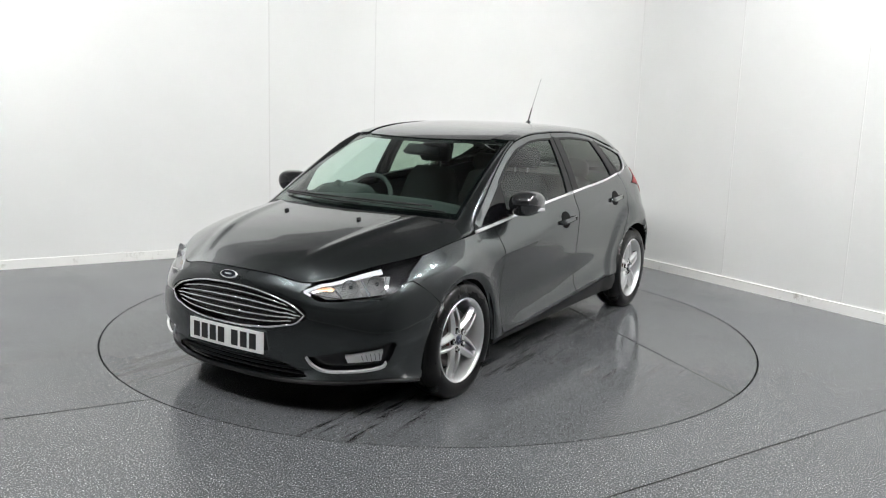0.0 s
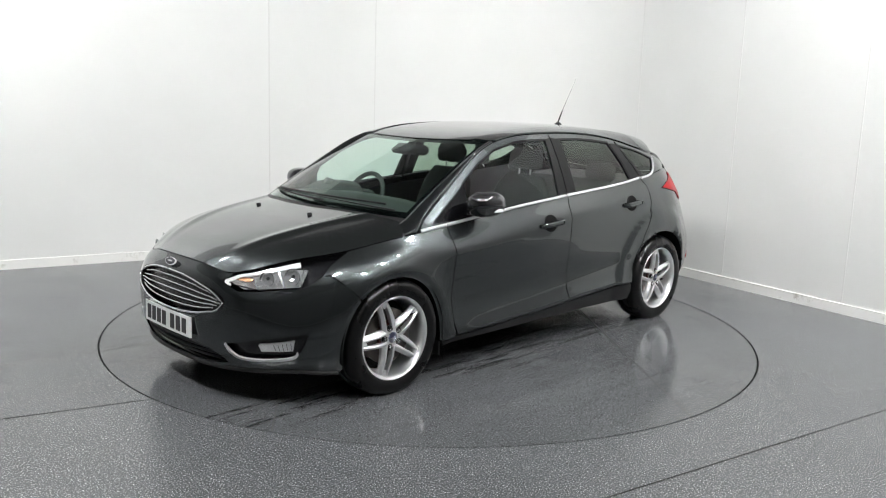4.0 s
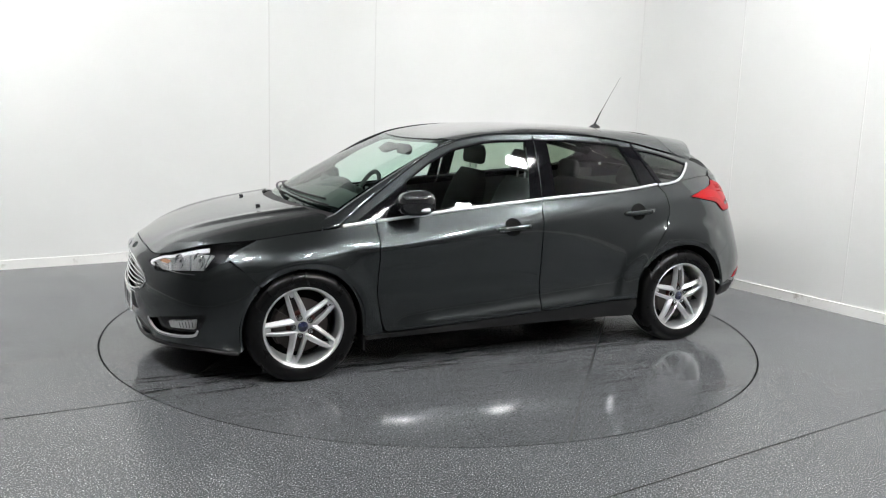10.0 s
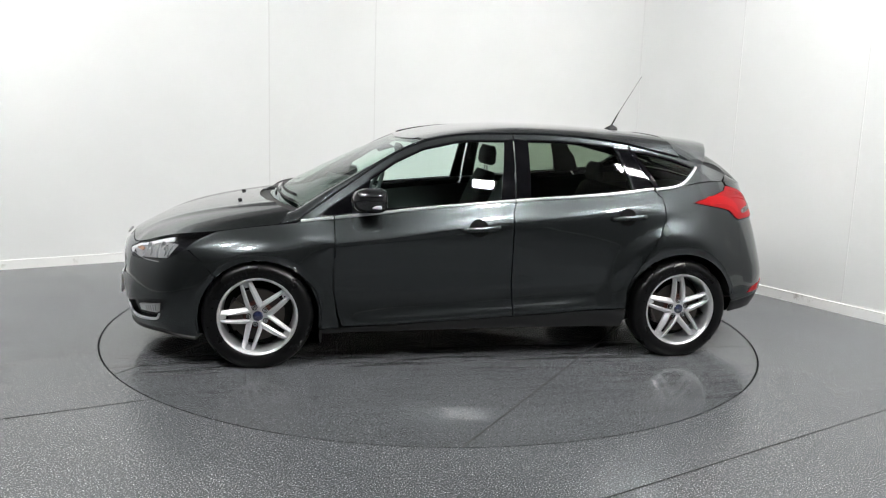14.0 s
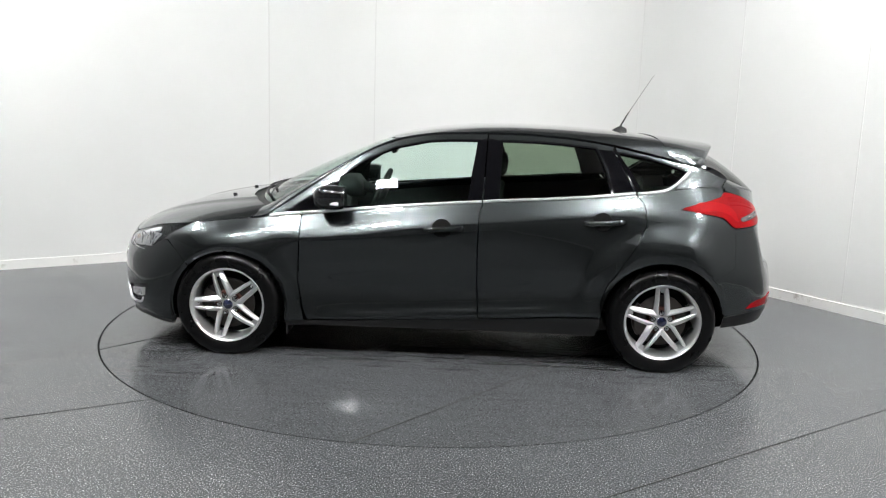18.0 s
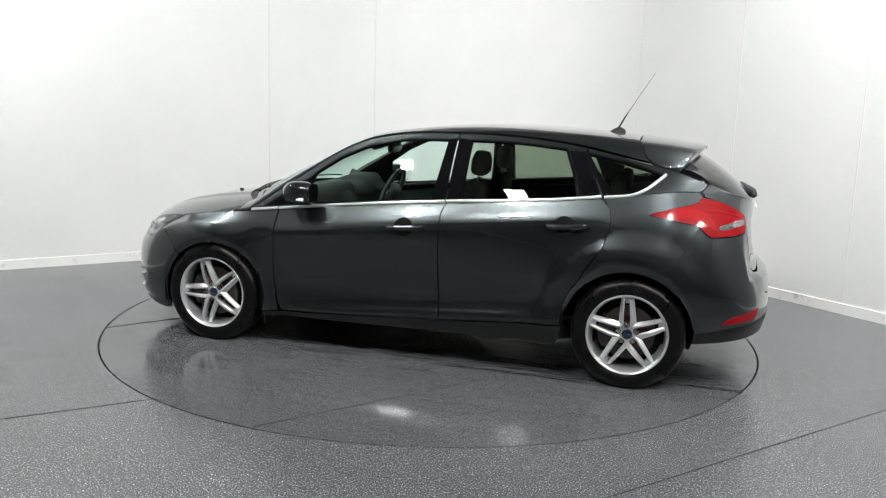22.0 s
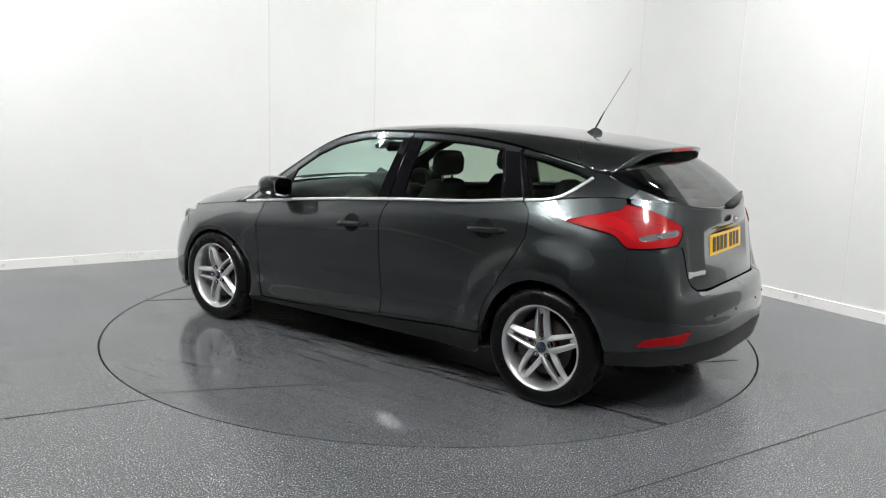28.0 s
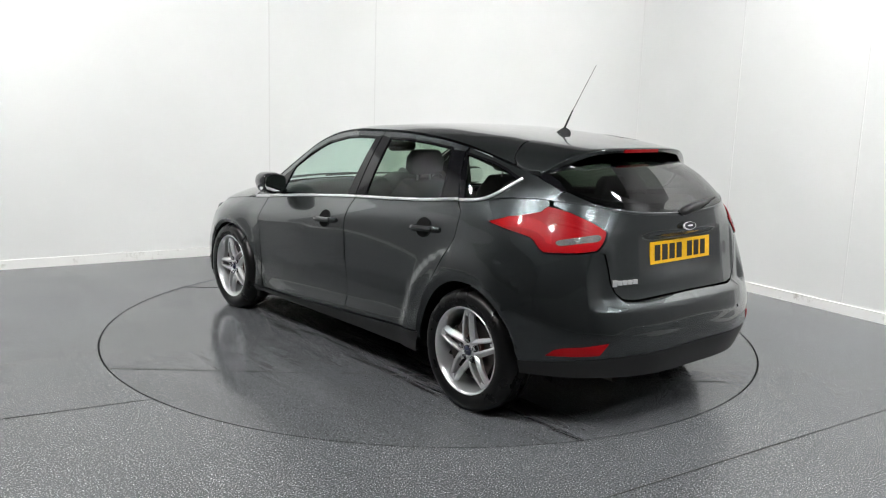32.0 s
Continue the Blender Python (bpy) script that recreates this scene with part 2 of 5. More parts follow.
def vinyl(name, shade, low, high, glint, tracks=False):
    """Speckled grey safety flooring, polished in patches."""
    m = material(name, (shade,) * 3, 0.3)
    n, l, b = nodes_of(m)
    wide = noise_node(m, 0.9, 5.0, 0.6)
    base = ramp(m, wide.outputs[0], ((0.3, (shade * 0.84, shade * 0.885, shade * 0.94)), (0.72, (shade * 1.08, shade * 1.14, shade * 1.20))))
    fine = noise_node(m, 138.0, 1.5, 0.55)
    light = ramp(m, fine.outputs[0], ((0.53, (0, 0, 0)), (0.68, (1, 1, 1))))
    fine2 = noise_node(m, 125.0, 1.0, 0.5)
    dark = ramp(m, fine2.outputs[0], ((0.30, (0.9,) * 3), (0.47, (0, 0, 0))))
    rare = noise_node(m, 128.0, 1.0, 0.5)
    spark = ramp(m, rare.outputs[0], ((0.675, (0, 0, 0)), (0.73, (1, 1, 1))))
    c = mix(m, base, (shade * glint, shade * glint * 1.02, shade * glint * 1.06), light)
    c = mix(m, c, (shade * 0.42,) * 3, dark)
    c = mix(m, c, (shade * glint * 2.2, shade * glint * 2.25, shade * glint * 2.35), spark)
    l.new(c, b.inputs["Base Color"])
    if tracks:
        # dark drying streaks where wheels have rolled, along the car's length
        tc = n.new("ShaderNodeTexCoord")
        mp = n.new("ShaderNodeMapping")
        mp.inputs["Scale"].default_value = (0.9, 9.0, 1.0)
        l.new(tc.outputs["Object"], mp.inputs[0])
        st = n.new("ShaderNodeTexNoise")
        st.inputs["Scale"].default_value, st.inputs["Detail"].default_value, st.inputs["Roughness"].default_value = 1.6, 8.0, 0.68
        l.new(mp.outputs[0], st.inputs["Vector"])
        sx = n.new("ShaderNodeSeparateXYZ")
        l.new(tc.outputs["Object"], sx.inputs[0])
        ab = n.new("ShaderNodeMath")
        ab.operation = "ABSOLUTE"
        l.new(sx.outputs[1], ab.inputs[0])
        lane = ramp(m, ab.outputs[0], ((0.50, (0, 0, 0)), (0.66, (1, 1, 1)), (0.95, (1, 1, 1)), (1.0, (0.2,) * 3)))
        wet = ramp(m, st.outputs[0], ((0.51, (0, 0, 0)), (0.62, (0.75,) * 3)))
        both = mix(m, (0, 0, 0), lane, wet, "MIX")
        l.new(mix(m, c, (shade * 0.28,) * 3, both), b.inputs["Base Color"])
    worn = noise_node(m, 1.7, *((7.0, 0.62) if tracks else (2.0, 0.45)))
    l.new(ramp(m, worn.outputs[0], ((0.35, (low,) * 3), (0.68, (high,) * 3))), b.inputs["Roughness"])
    if tracks:
        # sharp-edged dried water marks
        dry = noise_node(m, 1.25, 9.0, 0.66)
        l.new(mix(m, ramp(m, worn.outputs[0], ((0.35, (low,) * 3), (0.68, (high,) * 3))), (high * 1.2,) * 3, ramp(m, dry.outputs[0], ((0.545, (0, 0, 0)), (0.56, (1, 1, 1))))), b.inputs["Roughness"])
    bump(m, 330.0, 0.05, 0.0006)
    b.inputs["Specular IOR Level"].default_value = 0.5
    return m


FLOOR = vinyl("speckled_grey_vinyl", 0.086, 0.215, 0.268, 4.0)
DISC = vinyl("speckled_turntable_vinyl", 0.090, 0.08, 0.17, 2.1, True)
SEAM = material("dark_seam", (0.02, 0.02, 0.02), 0.7)

CORNER = Vector((0.99, 4.237, 0))
LEFT_DIR = Vector((-0.858, -0.514, 0)).normalized()
RIGHT_DIR = Vector((0.537, -0.8435, 0)).normalized()
BEND = 2.1
HEIGHT, HALL = 3.35, 5.2


def wall_line():
    """The walls' inner face in plan: a straight wall, a rounded corner, a straight wall, and the rest of the room behind the camera."""
    half = LEFT_DIR.angle(RIGHT_DIR) / 2
    t = BEND / math.tan(half)
    a, b = CORNER + LEFT_DIR * t, CORNER + RIGHT_DIR * t
    mid = CORNER + (LEFT_DIR + RIGHT_DIR).normalized() * (BEND / math.sin(half))
    a0, a1 = a - mid, b - mid
    turn = a0.angle(a1)
    side = -1 if a0.cross(a1).z < 0 else 1
    arc = [mid + Matrix.Rotation(side * turn * k / 24, 3, "Z") @ a0 for k in range(25)]
    left_end, right_end = CORNER + LEFT_DIR * 6.5, CORNER + RIGHT_DIR * 5.3
    return [Vector((-7.4, -5.2, 0)), left_end] + arc + [right_end, Vector((5.6, -5.2, 0)), Vector((5.6, -9.5, 0)), Vector((-7.4, -9.5, 0))]


LINE = wall_line()


def strip(name, pts, inner, outer, z0, z1, mat, label):
    """A wall or skirting along a plan line, from its inner to its outer face."""
    bm = bmesh.new()
    rows = []
    for i, p in enumerate(pts):
        d = (pts[min(i + 1, len(pts) - 1)] - pts[max(i - 1, 0)]).normalized()
        n = Vector((-d.y, d.x, 0))
        rows.append([p + n * inner + Vector((0, 0, z0)), p + n * inner + Vector((0, 0, z1)), p + n * outer + Vector((0, 0, z1)), p + n * outer + Vector((0, 0, z0))])
    vs = grid_mesh(bm, rows, wrap=True)
    bm.faces.new(vs[0])
    bm.faces.new(vs[-1][::-1])
    bmesh.ops.recalc_face_normals(bm, faces=bm.faces[:])
    ob = part(name, sharpen(bm), mat)
    return tagged(ob, label, "wall" if "wall" in name else "skirting", kind="structure")


strip("wall_north", LINE[1:28], 0.0, 0.15, 0.0, HEIGHT, WALL, "smooth white painted studio wall with a rounded corner")
# unseen closing walls; their greys shape the fill and what the car mirrors
strip("wall_south", LINE[27:] + LINE[:2], 0.0, 0.15, 0.0, 3.4, material("grey_wall_paint", (0.29, 0.29, 0.293), 0.8), "plain mid grey painted wall behind the viewer")
strip("wall_upper", LINE[27:] + LINE[:2], 0.002, 0.14, 3.4, HALL, material("grey_drape", (0.13, 0.13, 0.132), 0.95), "grey upper wall behind the viewer")
strip("wall_upper", [p * 1.12 for p in LINE[1:28]], 0.3, 0.45, 0.0, HALL, material("dark_hall_paint", (0.2, 0.2, 0.203), 0.8), "plain grey hall wall behind the white boards")
strip("baseboard", LINE[1:28], -0.018, -0.001, 0.0, 0.085, SKIRT, "scuffed white skirting board along the wall")
strip("baseboard", LINE[27:] + LINE[:2], -0.018, -0.001, 0.0, 0.085, SKIRT, "white skirting board along the wall")

# upright joints between the wall boards
JOINTS = ((LEFT_DIR, 1.942), (LEFT_DIR, 3.125), (RIGHT_DIR, 1.936), (RIGHT_DIR, 3.127), (RIGHT_DIR, 4.303))
JOINT = material("joint_filler", (0.63, 0.63, 0.62), 0.6)


def on_wall(direction, s):
    """Where a joint stands: s metres from the corner along the straight wall, or on the bend before it."""
    p = CORNER + direction * s
    for a, b in zip(LINE[:-1], LINE[1:]):
        way, edge = (p - EYE).to_2d(), (b - a).to_2d()
        det = way.x * -edge.y + edge.x * way.y
        d = (a - EYE).to_2d()
        k, q = (d.x * -edge.y + edge.x * d.y) / det, (way.x * d.y - way.y * d.x) / det
        if k > 0 and 0 <= q <= 1:
            return a + (b - a) * q, (b - a).normalized()
    return p, direction


for d, s in JOINTS:
    bm = bmesh.new()
    p, d = on_wall(d, s)
    n = Vector((d.y, -d.x, 0))
    n = n if n.dot(-p) > 0 else -n
    turn = Matrix.Rotation(math.atan2(d.y, d.x), 4, "Z")
    box(bm, p.x + n.x * 0.001, p.y + n.y * 0.001, HEIGHT / 2 + 0.045, 0.010, 0.004, HEIGHT - 0.09, 0.001, turn)
    tagged(part("trim", bm, JOINT, smooth=False), "thin upright filled joint between white wall boards", "trim", kind="structure")

# ceiling
bm = bmesh.new()
box(bm, 0.3, 0.0, HALL + 0.05, 26, 30, 0.1)
tagged(part("ceiling", bm, material("grey_ceiling", (0.13, 0.13, 0.13), 0.8), smooth=False), "plain grey ceiling", "ceiling", kind="structure")

# floor: with a round opening for the turntable
TABLE_R = 2.2356


def ring_floor():
    bm = bmesh.new()
    n = 160
    inner = [(TABLE_R + 0.012) * Vector((math.cos(2 * math.pi * k / n), math.sin(2 * math.pi * k / n), 0)) for k in range(n)]
    mid = [v * 1.5 for v in inner]
    far = [Vector((max(-11, min(11, v.x * 9)), max(-13, min(13, v.y * 9)), 0)) for v in inner]
    rows = [[v - Vector((0, 0, 0.03)) for v in inner], inner, mid, far]
    grid_mesh(bm, rows, wrap=True)
    bmesh.ops.recalc_face_normals(bm, faces=bm.faces[:])
    if max(bm.faces, key=lambda f: f.calc_area()).normal.z < 0:
        bmesh.ops.reverse_faces(bm, faces=bm.faces[:])
    return sharpen(bm)


tagged(part("floor", ring_floor(), FLOOR), "speckled dark grey vinyl safety floor", "floor", kind="structure")
bm = bmesh.new()
lathe(bm, [(0.001, -0.02), (TABLE_R + 0.2, -0.02), (TABLE_R + 0.2, -0.06), (0.001, -0.06)], 64, "z")
tagged(part("floor", bm, DARK), "dark pit under the turntable's edge", "floor", kind="structure")


def seam(a, b, width=0.005, z=0.0022):
    bm = bmesh.new()
    a, b = Vector((*a, z)), Vector((*b, z))
    d = (b - a).normalized()
    c = (a + b) / 2
    box(bm, c.x, c.y, z / 2, (b - a).length, width, z, 0.0, Matrix.Rotation(math.atan2(d.y, d.x), 4, "Z"))
    return bm


for a, b in (((-1.44, -1.72), (-7.0, -4.63)), ((0.73, -2.71), (6.6, 1.03))):
    tagged(part("trim", seam(a, b), SEAM, smooth=False), "thin welded seam in the vinyl floor", "floor seam", kind="structure")

# studio lights: square panels hung from the ceiling, turned towards the white wall
LIGHT = material("light_panel", (1, 1, 1), 0.5, 0.0, Emission_Color=(0.99, 0.992, 0.985, 1), Emission_Strength=PANEL_POWER)
FRAME = material("white_metal_frame", (0.5, 0.5, 0.5), 0.4)
PANEL_TILT, PANEL_Z = 44, 4.6


def studio_light(h, mat):
    lamp = empty("studio_light")
    for sx, sy, w, d in ((h, 0, 0.025, 2 * h + 0.025), (-h, 0, 0.025, 2 * h + 0.025), (0, h, 2 * h - 0.025, 0.025), (0, -h, 2 * h - 0.025, 0.025)):
        bm = bmesh.new()
        box(bm, sx, sy, -0.012, w, d, 0.04, 0.003)
        part("frame_bar", bm, FRAME, lamp, smooth=False)
    bm = bmesh.new()
    box(bm, 0, 0, -0.010, 2 * h - 0.026, 2 * h - 0.026, 0.010)
    part("diffuser", bm, mat, lamp, "bright white diffuser", smooth=False)
    bm = bmesh.new()
    box(bm, 0, 0, 0.012, 2 * h - 0.026, 2 * h - 0.026, 0.02)
    part("back", bm, FRAME, lamp, smooth=False)
    up = Matrix.Rotation(radians(-PANEL_TILT), 3, "X") @ Vector((0, 0, 1))
    for sx in (-0.12, 0.12):
        bm = bmesh.new()
        a = Vector((sx, 0, 0.02))
        tube(bm, [a, a + up * (HALL - PANEL_Z - 0.015)], 0.006, 6, up=(1, 0, 0))
        part("hanger", bm, FRAME, lamp)
    return tagged(lamp, "unseen square white studio light panel hung from the ceiling, lit", "studio light", group="studio light panels")


_first = studio_light(0.19, LIGHT)
# unseen: five set from window glints, (3.2, -0.7) and (4.6, -5.0) added for brightness
for i, (x, y) in enumerate(((3.6, -2.2), (3.2, -0.7), (1.9, -4.4), (-1.6, -4.5), (-2.7, -3.0), (-4.2, -0.2), (4.6, -5.0))):
    m = pose(x, y, PANEL_Z, PANEL_TILT)
    if i == 0:
        _first.matrix_basis = m
    else:
        copy_thing(_first, m)


# ---- the turntable ----
TABLE_SEAMS = (((-2.035, -0.592), (0.238, 2.224)), ((-0.455, -2.1875), (2.0, 1.0)))
CHIP = (-0.984, 0.491)
def turntable():
    t = empty("turntable")
    bm = bmesh.new()
    lathe(bm, [(0.0005, -0.001), (TABLE_R * 0.5, -0.001), (TABLE_R - 0.02, -0.001), (TABLE_R, -0.001), (TABLE_R, -0.018)], 160, "z")
    part("disc", sharpen(bm, 8), DISC, t, "worn glossy speckled grey vinyl")
    for a, b in TABLE_SEAMS:
        part("seam", seam(a, b, 0.008, 0.0014), SEAM, t, smooth=False)
    # a flaked patch
    bm = bmesh.new()
    for k in range(7):
        cx, cy, r = CHIP[0] + 0.018 * (k - 3), CHIP[1] + 0.02 * math.sin(k * 2.3), 0.014 + 0.008 * math.sin(k * 1.7)
        bm.faces.new([bm.verts.new((cx + r * (1 + .35 * math.sin(3 * q + k)) * math.cos(q), cy + .55 * r * math.sin(q), 0.0012 + 0.0002 * k)) for q in np.linspace(0, 2 * math.pi, 9, endpoint=False)])
    part("flaked_patch", bm, SEAM, t, "dark flaked patch in the vinyl")
    return tagged(t, "round speckled grey vinyl turntable set flush in the floor", "turntable")


TABLE = turntable()


# ---- the car: its lines, in metres from the middle of the wheelbase; x ahead, y to its left, z up ----
FX, RX, HUB_Z = 1.324, -1.324, 0.313
FRONT_ARCH, REAR_ARCH = (1.318, 0.300, 0.348), (-1.318, 0.312, 0.366)
# rings of the lower body, each from the middle of the nose round the side to the middle of the tail
SKIRT_LINE = ((2.13, 0, .185), (2.11, .30, .185), (2.02, .56, .195), (1.86, .76, .205), (1.68, .845, .185), (1.32, .862, .172), (.95, .865, .200), (.3, .868, .208), (-.25, .87, .212), (-.95, .865, .210), (-1.32, .86, .24), (-1.68, .845, .285), (-1.92, .70, .295), (-2.072, .38, .29), (-2.096, 0, .29))
LOW_LINE = ((2.17, 0, .285), (2.145, .30, .285), (2.055, .58, .285), (1.885, .785, .28), (1.67, .87, .265), (1.32, .895, .255), (.95, .884, .248), (.3, .874, .27), (-.25, .876, .295), (-.95, .884, .33), (-1.32, .895, .34), (-1.66, .875, .352), (-1.945, .735, .39), (-2.094, .40, .405), (-2.122, 0, .415))
MID_LINE = ((2.19, 0, .42), (2.165, .30, .42), (2.07, .58, .42), (1.89, .79, .42), (1.65, .885, .43), (1.32, .905, .44), (.95, .872, .43), (.3, .863, .44), (-.25, .865, .45), (-.93, .874, .47), (-1.32, .905, .48), (-1.64, .888, .49), (-1.945, .75, .50), (-2.082, .42, .535), (-2.118, 0, .55))
WAIST_LINE = ((2.185, 0, .55), (2.16, .30, .55), (2.065, .57, .55), (1.875, .775, .55), (1.63, .88, .57), (1.32, .908, .635), (.95, .881, .58), (.3, .878, .60), (-.25, .880, .62), (-.95, .883, .64), (-1.32, .908, .69), (-1.62, .888, .65), (-1.925, .74, .63), (-2.048, .42, .635), (-2.085, 0, .645))
SHOULDER_LINE = ((2.17, 0, .645), (2.14, .28, .645), (2.05, .52, .635), (1.85, .74, .665), (1.62, .845, .705), (1.32, .878, .745), (.95, .884, .735), (.3, .890, .79), (-.25, .886, .85), (-.93, .864, .90), (-1.32, .855, .925), (-1.60, .815, .93), (-1.885, .655, .91), (-1.982, .38, .88), (-2.012, 0, .87))
BELT_LINE = ((2.112, 0, .719), (2.098, .25, .711), (2.042, .455, .688), (1.82, .66, .762), (1.58, .768, .797), (1.32, .792, .832), (.98, .806, .868), (.3, .822, .945), (-.25, .825, .993), (-.93, .808, 1.046), (-1.25, .782, 1.085), (-1.55, .715, 1.122), (-1.80, .590, 1.112), (-1.950, .36, 1.07), (-1.988, 0, 1.055))
NET = np.array([SKIRT_LINE, LOW_LINE, MID_LINE, WAIST_LINE, SHOULDER_LINE, BELT_LINE])
COLS, ROWS = NET.shape[1] - 1, NET.shape[0] - 1
_ext = np.concatenate([NET[:, 1:2] * (1, -1, 1), NET, NET[:, -2:-1] * (1, -1, 1)], 1)
_ext = np.concatenate([2 * _ext[:1] - _ext[1:2], _ext, 2 * _ext[-1:] - _ext[-2:-1]], 0)


def _weights(t):
    return np.stack([-t**3 + 2 * t**2 - t, 3 * t**3 - 5 * t**2 + 2, -3 * t**3 + 4 * t**2 + t, t**3 - t**2], -1) * 0.5


crease_z = curve1(((1.1, .722), (.95, .728), (.6, .755), (.3, .794), (.1, .826), (-.15, .852), (-.73, .906), (-1.18, .962)))
scallop_z = curve1(((.9, .247), (.53, .272), (0, .307), (-.516, .343), (-.85, .365)))


def skin(u, v):
    """The lower body's surface: u counts the columns from nose to tail, v the rings from the skirt up."""
    u, v = np.asarray(u, float), np.asarray(v, float)
    uc, vc = np.clip(u, 0, COLS), np.clip(v, 0, ROWS)
    i, j = np.minimum(uc.astype(int), COLS - 1), np.minimum(vc.astype(int), ROWS - 1)
    wu, wv = _weights(uc - i), _weights(vc - j)
    p = 0
    for a in range(4):
        for b in range(4):
            p = p + _ext[j + a, i + b] * (wv[..., a] * wu[..., b])[..., None]
    x, z = p[..., 0], p[..., 2]
    side = np.clip((1.75 - np.abs(x)) / 0.25, 0, 1)
    # a pressed crease along the doors, and a rolled lip round each wheel arch
    d = z - crease_z(x)
    fade = np.clip((1.05 - x) / 0.15, 0, 1) * np.clip((x + 1.15) / 0.3, 0, 1)
    tall = 0.005 + 0.008 * np.clip((x - .1) / .8, 0, 1)
    p[..., 1] += fade * tall * np.where(d > 0, np.exp(-np.clip(d, 0, 1) / 0.075), np.exp(np.clip(d, -1, 0) / 0.022))
    low = z - scallop_z(x)
    p[..., 1] += 0.014 * np.exp(-((low / np.where(low > 0, 0.030, 0.05)) ** 2)) * np.clip((.80 - x) / .25, 0, 1) * np.clip((x + .85) / .3, 0, 1)
    for cx, cz, r in (FRONT_ARCH, REAR_ARCH):
        k = np.hypot(x - cx, z - cz) - r
        roll = 0.030 if cx > 0 else 0.016
        p[..., 1] += side * (0.006 * np.exp(-(np.clip(k - roll, 0, 1) / 0.035) ** 2) - 0.022 * np.clip((roll - k) / roll, 0, 1.3) ** 1.6) * (p[..., 1] > 0.5)
    # pressed flares: the skin steps out softly round each arch
    for cx, cz, r0, r1, tall in ((FX, HUB_Z, .40, .50, .006), (RX, HUB_Z, .505, .555, .019)):
        k = np.clip((r1 - np.hypot(x - cx, z - cz)) / (r1 - r0), 0, 1)
        p[..., 1] += side * tall * k * k * (3 - 2 * k) * (p[..., 1] > 0.5)
    # hollow round the rear number plate, and the bumper's step below the tailgate
    ay = np.abs(p[..., 1])
    back = np.clip((-1.84 - x) / 0.05, 0, 1)
    wide = np.clip((.965 - z) / .014, 0, 1) * np.clip((z - .655) / .03, 0, 1) * np.clip((.535 - ay) / .03, 0, 1)
    gate = np.clip((z - .634) / .022, 0, 1) * np.clip((.93 - z) / .25, 0, 1) * np.clip((.68 - ay) / .08, 0, 1)
    deep = np.clip((.968 - z) / .020, 0, 1) * np.clip((z - .735) / .07, 0, 1) * np.clip(1 - (ay / .36) ** 2, 0, 1)
    step = np.clip((.650 - z) / .012, 0, 1) * np.clip((z - .52) / .1, 0, 1) * np.clip((.60 - ay) / .12, 0, 1)
    p[..., 0] += back * (0.004 * wide + 0.036 * deep + 0.032 * gate - 0.014 * step)
    return p


_gu, _gv = np.meshgrid(np.linspace(0, COLS, 561), np.linspace(0, ROWS, 161))
_gp = skin(_gu, _gv)


def uv_near(p, w=(1, 1, 1), lo=0.0, hi=14.0):
    """The (u, v) of the skin's point nearest to p, axes weighed by w."""
    w = np.array(w, float)
    d = (((_gp - np.array(p)) * w) ** 2).sum(-1) + np.where((_gu < lo) | (_gu > hi), 1e3, 0)
    k = np.unravel_index(np.argmin(d), d.shape)
    q = np.array([_gu[k], _gv[k]])
    for _ in range(4):
        c, e = skin(*q), 1e-3
        jac = np.stack([(skin(q[0] + e, q[1]) - c) / e, (skin(q[0], q[1] + e) - c) / e], 1) * w[:, None]
        q = q + np.clip(np.linalg.lstsq(jac, (np.array(p) - c) * w, rcond=None)[0], -0.05, 0.05)
        q = np.clip(q, (lo, 0), (hi, ROWS))
    return q


def uv_side(*pts):
    return [uv_near((x, 0, z), (1, 0, 1), 2.5, 12.4) for x, z in pts]


def uv_front(*pts):
    return [uv_near((0, y, z), (0, 1, 1), 0, 3.6) for y, z in pts]


def uv_rear(*pts):
    return [uv_near((0, y, z), (0, 1, 1), 11.4, 14) for y, z in pts]


def uv_at(*pts):
    return [uv_near(p) for p in pts]


def uv_top(x0, x1, v=4.985, n=10, lo=2.5, hi=12.4):
    """Along the belt from x0 to x1."""
    us = np.linspace(lo, hi, 1500)
    xs = skin(us, np.full_like(us, v))[:, 0]
    return [np.array([us[np.argmin(np.abs(xs - x))], v]) for x in np.linspace(x0, x1, n)]


def arc_side(arch, a0, a1, n=16):
    cx, cz, r = arch
    return uv_side(*[(cx + r * math.cos(radians(a)), cz + r * math.sin(radians(a))) for a in np.linspace(a0, a1, n)])


UVS = (0.40, 0.135)


def skin_panel(name, outline, mat, parent, label="", holes=(), both=False, step=0.028, **kw):
    """One panel of the lower body; both: it spans the car's middle, else one for each side."""
    if both:
        return [part(name, sheet(outline, skin, step, holes, both=True, scale=UVS, **kw), mat, parent, label)]
    return [part(name, sheet(outline, skin, step, holes, flip=f, scale=UVS, **kw), mat, parent, label) for f in (False, True)]


CAR = empty("car")

# --- glasshouse lines ---
belt_y = curve1([(p[0], p[1]) for p in BELT_LINE[3:13]])
belt_z = curve1([(p[0], p[2]) for p in BELT_LINE[3:13]])
rail_y = curve1(((1.10, .775), (.9, .735), (.614, .675), (.33, .628), (0, .614), (-.5, .616), (-1.0, .615), (-1.4, .622), (-1.56, .625), (-1.72, .605), (-1.8, .58)))
rail_z = curve1(((1.10, .868), (.9, 1.005), (.614, 1.198), (.474, 1.283), (.334, 1.338), (.125, 1.380), (-.188, 1.396), (-.535, 1.394), (-.881, 1.365), (-1.055, 1.337), (-1.23, 1.300), (-1.404, 1.262), (-1.56, 1.225), (-1.75, 1.17)))


